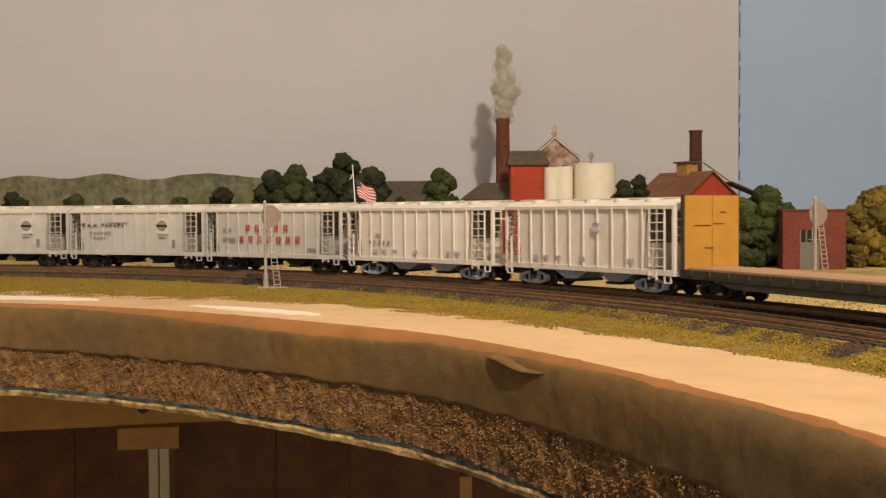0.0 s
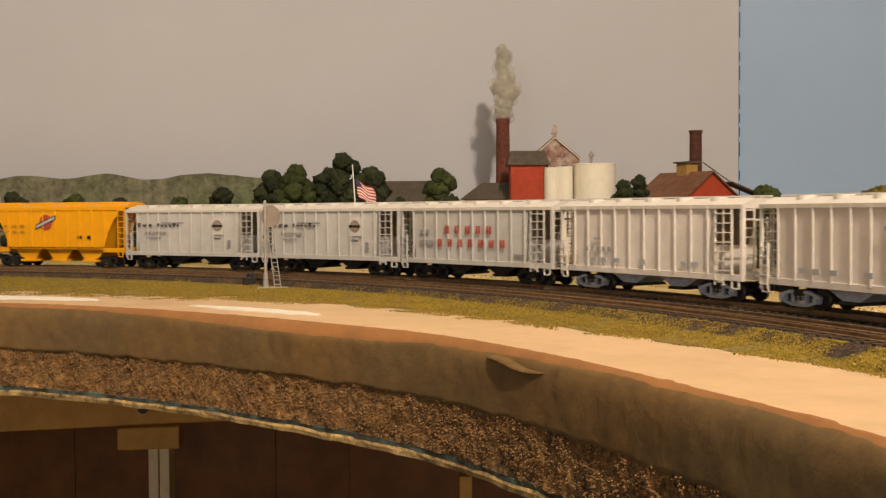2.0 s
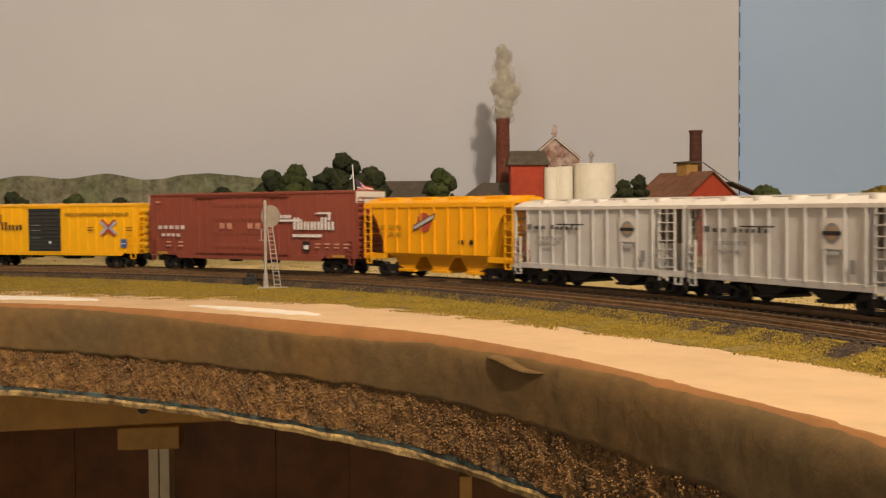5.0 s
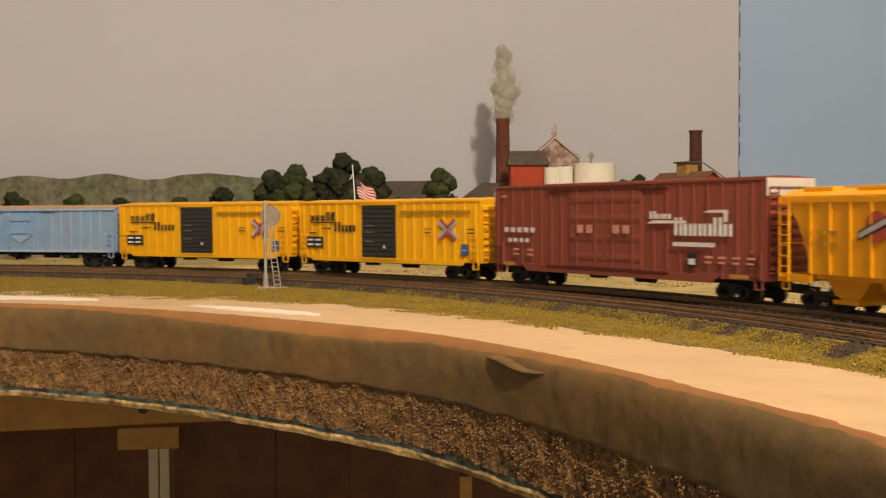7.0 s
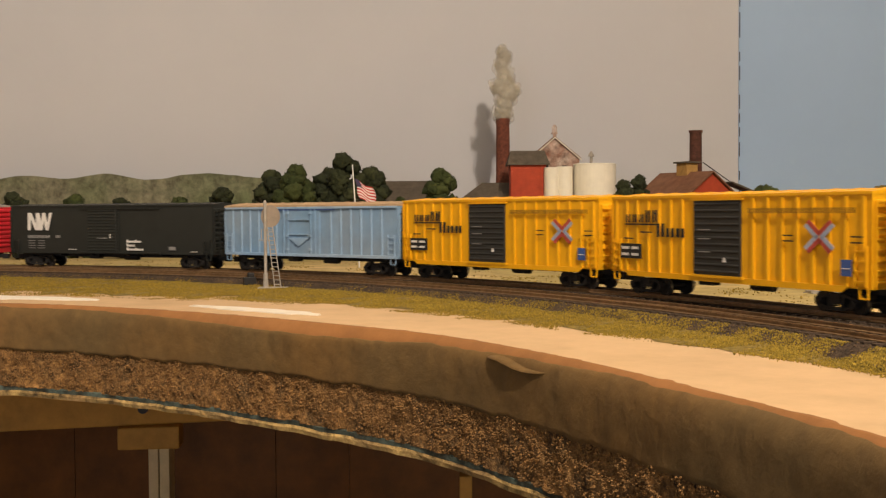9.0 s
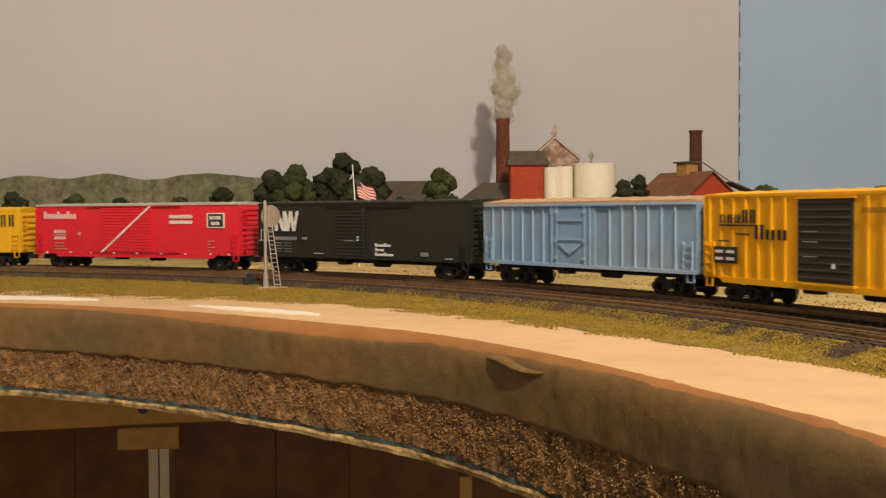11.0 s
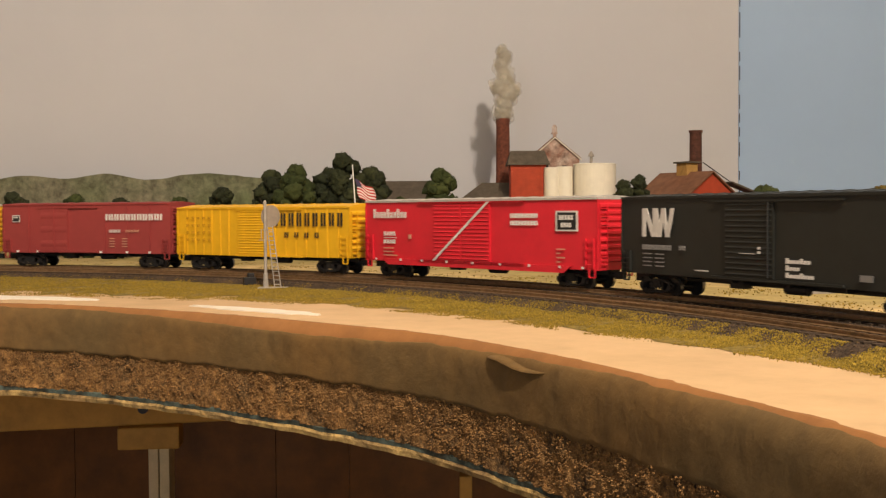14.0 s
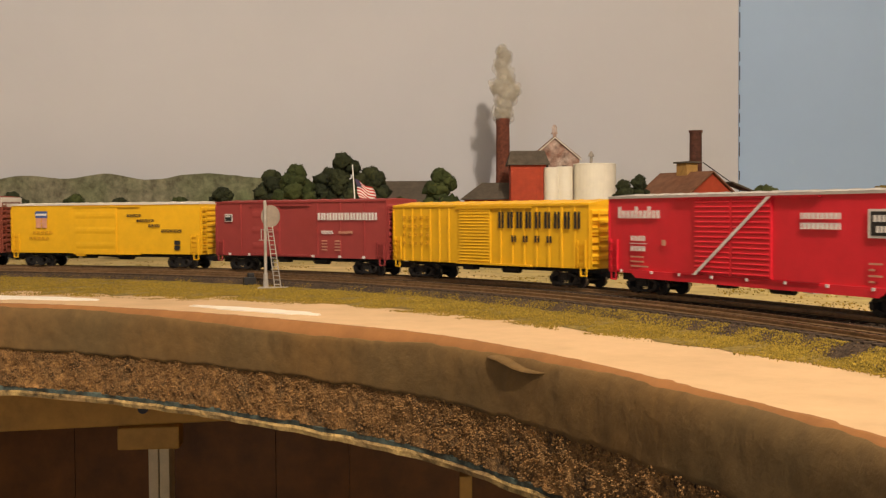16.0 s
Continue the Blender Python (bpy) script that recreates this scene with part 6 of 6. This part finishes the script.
def maroon_boxcar():
    car = new_car("boxcar", "dull maroon smooth-sided boxcar with white lettering bars", "boxcar")
    half, zb, zt = 0.0890, 0.0118, 0.0532
    body_box(car, half, zb, zt, 0.0552, M_MAROON, M_MAROON, 9)
    underframe(car, half, zb)
    door(car, -0.0470, -0.0170, 0.0140, 0.0500, M_MAROON, 3, "", (-0.049, 0.015), (-0.032,))
    side_ladders(car, half, zb, zt, M_MAROON, 0.3)
    steps(car, half, zb, M_MAROON)
    bm = bm_new()
    for s in (-1, 1):
        a, b = sorted((s * (HW - 0.0006), s * (HW + 0.0003)))
        for x in (-0.060, 0.022, 0.045, 0.068):
            box(bm, x - 0.0003, x + 0.0003, a, b, zb, zt - 0.001)
    part("side_seam", bm, M_MAROON, car)
    y = -HW - 0.0005
    bars(car, 0.0235, 0.0815, 0.0397, 0.0450, 10, M_INKW, y, "name_bars", 0.16)
    bars(car, 0.0270, 0.0390, 0.0295, 0.0320, 4, M_INKW, y, "reporting_mark", 0.3)
    bars(car, 0.0440, 0.0580, 0.0298, 0.0318, 5, M_INKP, y, "number_bars", 0.3)
    for k in range(4):
        for u in (0.0270, 0.0400):
            patch(car, rect(u, u + 0.0055, 0.0175 + k * 0.0022, 0.0183 + k * 0.0022), M_INKP, y, "data_bar")
    patch(car, rect(-0.0775, -0.0690, 0.0385, 0.0445), M_INKW, y, "square_emblem")
    patch(car, rect(-0.0768, -0.0697, 0.0391, 0.0439), M_INKK, y - 0.0002, "square_emblem")
    bars(car, -0.0760, -0.0705, 0.0420, 0.0434, 3, M_INKW, y - 0.0004, "emblem_bars", 0.3)
    for x in (-0.072, -0.050, 0.018, 0.045, 0.068):
        patch(car, rect(x - 0.0012, x + 0.0012, zb + 0.0004, zb + 0.0022), M_INKW, y, "sill_bracket", 0.0004)
    running_gear(car, half)
    return car


def yellow_reefer():
    car = new_car("insulated_boxcar", "smooth golden yellow insulated car with a pale roof", "boxcar")
    half, zb, zt = 0.1002, 0.0118, 0.0530
    body_box(car, half, zb, zt, 0.0550, M_LEMON, M_WHITEROOF, 8)
    underframe(car, half, zb)
    door(car, -0.0285, 0.0155, 0.0125, 0.0505, M_LEMON, 3, "plug door", (-0.030, 0.040))
    side_ladders(car, half, zb, zt, M_LEMON, 0.4)
    steps(car, half, zb, M_LEMON)
    y = -HW - 0.0004
    patch(car, rect(-0.0720, -0.0590, 0.0420, 0.0478), M_INKB, y, "shield_emblem")
    patch(car, rect(-0.0715, -0.0595, 0.0440, 0.0458), M_INKW, y - 0.0002, "shield_emblem")
    patch(car, rect(-0.0715, -0.0660, 0.0335, 0.0420), M_INKP, y, "shield_emblem")
    patch(car, rect(-0.0648, -0.0595, 0.0335, 0.0420), M_INKP, y, "shield_emblem")
    for i, (u, n) in enumerate(((0.0270, 5), (0.0370, 6), (0.0490, 4), (0.0620, 7))):
        bars(car, u, u + n * 0.0030, 0.0425 - i * 0.0042, 0.0448 - i * 0.0042, n, M_INKK, y, "slogan_bars", 0.3)
    patch(car, rect(0.0750, 0.0805, 0.0198, 0.0232), M_INKK, y, "data_panel")
    patch(car, rect(0.0750, 0.0805, 0.0155, 0.0190), M_INKK, y, "data_panel")
    bars(car, -0.0790, -0.0560, 0.0235, 0.0258, 5, mat("faint_ochre_ink", (0.55, 0.27, 0.01), 0.6), y, "number_bars", 0.4)
    bars(car, -0.0750, -0.0520, 0.0285, 0.0305, 5, mat("faint_ochre_ink", (0.55, 0.27, 0.01), 0.6), y, "number_bars", 0.4)
    bm = bm_new()
    box(bm, -0.0280, -0.0180, -HW - 0.0002, -HW + 0.001, 0.0095, 0.0120)
    part("door_step", bm, M_LEMON, car)
    running_gear(car, half)
    return car


def bulkhead_flat():
    car = new_car("bulkhead_flat_car", "dark olive flat car with a plywood-faced bulkhead", "flat car")
    half = 0.1090
    bm = bm_new()
    box(bm, -half, half, -0.0165, 0.0165, 0.0100, 0.0148)
    part("deck_frame", bm, M_FLATGRN, car, "", 0.0003)
    bm = bm_new()
    side_prism(bm, [(-half + 0.012, 0.0135), (half - 0.012, 0.0135), (half - 0.045, 0.0068), (-half + 0.045, 0.0068)], -0.0162, -0.0150)
    part("side_sill", bm, M_FLATGRN, car)
    bm = bm_new()
    side_prism(bm, [(-half + 0.012, 0.0135), (half - 0.012, 0.0135), (half - 0.045, 0.0068), (-half + 0.045, 0.0068)], 0.0150, 0.0162)
    part("side_sill", bm, M_FLATGRN, car)
    bm = bm_new()
    w = 0.0054
    box(bm, -0.0026, 0.0026, -0.0160, 0.0160, -0.0004, 0.0006)
    plank = finish(bm, M_DECK)
    n = 37
    for i in range(n):
        again("deck_plank", plank, car, pose(-half + 0.0085 + i * (2 * half - 0.017) / (n - 1), 0, 0.0151))
    bm = bm_new()
    box(bm, -0.0010, 0.0010, -0.0005, 0.0005, 0.0120, 0.0146)
    pocket = finish(bm, M_FLATGRN)
    for i in range(14):
        for yy in (-0.0169, 0.0169):
            again("stake_pocket", pocket, car, pose(-half + 0.010 + i * (2 * half - 0.02) / 13, yy, 0))
    for s in (-1, 1):
        bh = new("bulkhead")
        bh.parent = car
        bh.matrix_basis = pose(s * (half - 0.003), 0, 0)
        for a, b in ((-0.0168, -0.0002), (0.0002, 0.0168)):
            bm = bm_new()
            x0, x1 = sorted((-s * 0.0012, -s * 0.0022))
            box(bm, x0, x1, a, b, 0.0148, 0.0530)
            part("plywood_sheet", bm, M_OCHRE, bh, "ochre plywood facing")
        bm = bm_new()
        box(bm, -0.0012, 0.0012, -0.0172, 0.0172, 0.0148, 0.0534)
        for yy in (-0.0150, -0.005, 0.005, 0.0150):
            x0, x1 = sorted((s * 0.0012, s * 0.0028))
            box(bm, x0, x1, yy - 0.0008, yy + 0.0008, 0.0148, 0.0530)
        part("steel_frame", bm, M_FLATGRN, bh)
        bm = bm_new()
        x0, x1 = sorted((-s * 0.0022, -s * 0.0024))
        for yy, zz, ll in ((-0.006, 0.0372, 0.0050), (0.004, 0.0380, 0.0035), (-0.002, 0.0255, 0.0028), (0.007, 0.0440, 0.002)):
            box(bm, x0, x1, yy - ll, yy + ll, zz, zz + 0.0005)
        part("scuff_mark", bm, M_INKK, bh)
    running_gear(car, half)
    return car


# ---- building it ----
room()
hills("painted_hills", WALL_Y - 0.012, 0.080, ((-0.575, 0.055, 0.018), (-0.470, 0.050, 0.019), (-0.335, 0.075, 0.020), (-0.235, 0.06, 0.008), (-0.75, 0.1, 0.02)), -1.6, -0.03, M_HILL, "painted wooded hills along the foot of the sky")
bench()
rails()
turf()
signals()
works()
flag()
trees()

WAY = ((0.0, 0.0), (0.5, 0.0421), (1.0, 0.0932), (1.5, 0.1490), (2.0, 0.2076), (2.5, 0.2651), (3.0, 0.3199), (3.5, 0.3804), (4.2, 0.4768), (5.2, 0.6480), (6.3, 0.8522), (7.0, 0.9726), (7.5, 1.0506),
       (8.0, 1.1297), (8.5, 1.2036), (9.2, 1.3032), (10.2, 1.4420), (11.3, 1.5794), (12.0, 1.6600), (12.5, 1.7209), (13.0, 1.7803), (13.5, 1.8374), (14.0, 1.8974), (14.5, 1.9560), (15.0, 2.0141),
       (15.5, 2.0725), (16.0, 2.1277))


def gone(t):
    """How far the train has rolled at t, by a smooth curve through WAY."""
    n = len(WAY)
    i = max(k for k in range(n - 1) if WAY[k][0] <= t or k == 0)

    def slope(k):
        a, b = WAY[max(k - 1, 0)], WAY[min(k + 1, n - 1)]
        return (b[1] - a[1]) / (b[0] - a[0])

    (t0, s0), (t1, s1) = WAY[i], WAY[i + 1]
    h = t1 - t0
    u = (t - t0) / h
    return (2 * u ** 3 - 3 * u * u + 1) * s0 + (u ** 3 - 2 * u * u + u) * h * slope(i) + (3 * u * u - 2 * u ** 3) * s1 + (u ** 3 - u * u) * h * slope(i + 1)


TRAIN = []


def couple(car, centre, b):
    TRAIN.append((car, centre, b))


couple(bulkhead_flat(), 0.9388 + 0.1050, 0.085)
white = covered_hopper("white ribbed covered hopper with a small faded emblem", M_WHITECAR, M_WHITEROOF, M_GREYTRUCK, marks_plain(False))
couple(white, 0.8575, 0.050)
couple(covered_hopper("white ribbed covered hopper with grey number bars", M_WHITECAR, M_WHITEROOF, M_GREYTRUCK, marks_plain(True)), 0.7005, 0.050)
couple(covered_hopper("light grey ribbed covered hopper with red lettering bars", M_GREYCAR, M_WHITEROOF, None, marks_slogan), 0.5480, 0.050)
grey = covered_hopper("light grey ribbed covered hopper with a round emblem", M_GREYCAR, M_WHITEROOF, None, marks_emblem)
couple(grey, 0.4005, 0.050)
couple(copy_thing(grey, Matrix.Identity(4)), 0.2533, 0.050)
couple(yellow_hopper(), 0.1070, 0.050)
cube = high_cube()
couple(cube, -0.0873, 0.085)
rib = ribbed_boxcar()
couple(rib, -0.3036, 0.067)
couple(copy_thing(rib, Matrix.Identity(4)), -0.4985, 0.067)
couple(blue_boxcar(), -0.6873, 0.066)
couple(black_boxcar(), -0.9014, 0.084)
couple(scarlet_boxcar(), -1.1412, 0.085)
couple(lemon_boxcar(), -1.3605, 0.067)
couple(maroon_boxcar(), -1.5505, 0.065)
couple(yellow_reefer(), -1.7606, 0.077)
couple(copy_thing(cube, Matrix.Identity(4)), -1.9850, 0.085)


def motions():
    for car, centre, b in TRAIN:
        rows = []
        for k in range(81):
            t = k * 0.2
            s = centre + gone(t)
            x0, y0, _ = track(s - b)
            x1, y1, _ = track(s + b)
            rows.append((t, pose((x0 + x1) / 2, (y0 + y1) / 2, Z0, 0, 0, math.degrees(math.atan2(y1 - y0, x1 - x0)))))
        walk(car, rows)
        for truck in car.children:
            for axle in truck.children:
                if axle.name.startswith("wheelset"):
                    x = axle.location.x
                    walk(axle, [(k / 30, pose(x, 0, 0.0048, 0, math.degrees(gone(k / 30) / 0.0048) % 360.0, 0)) for k in range(481)])


motions()
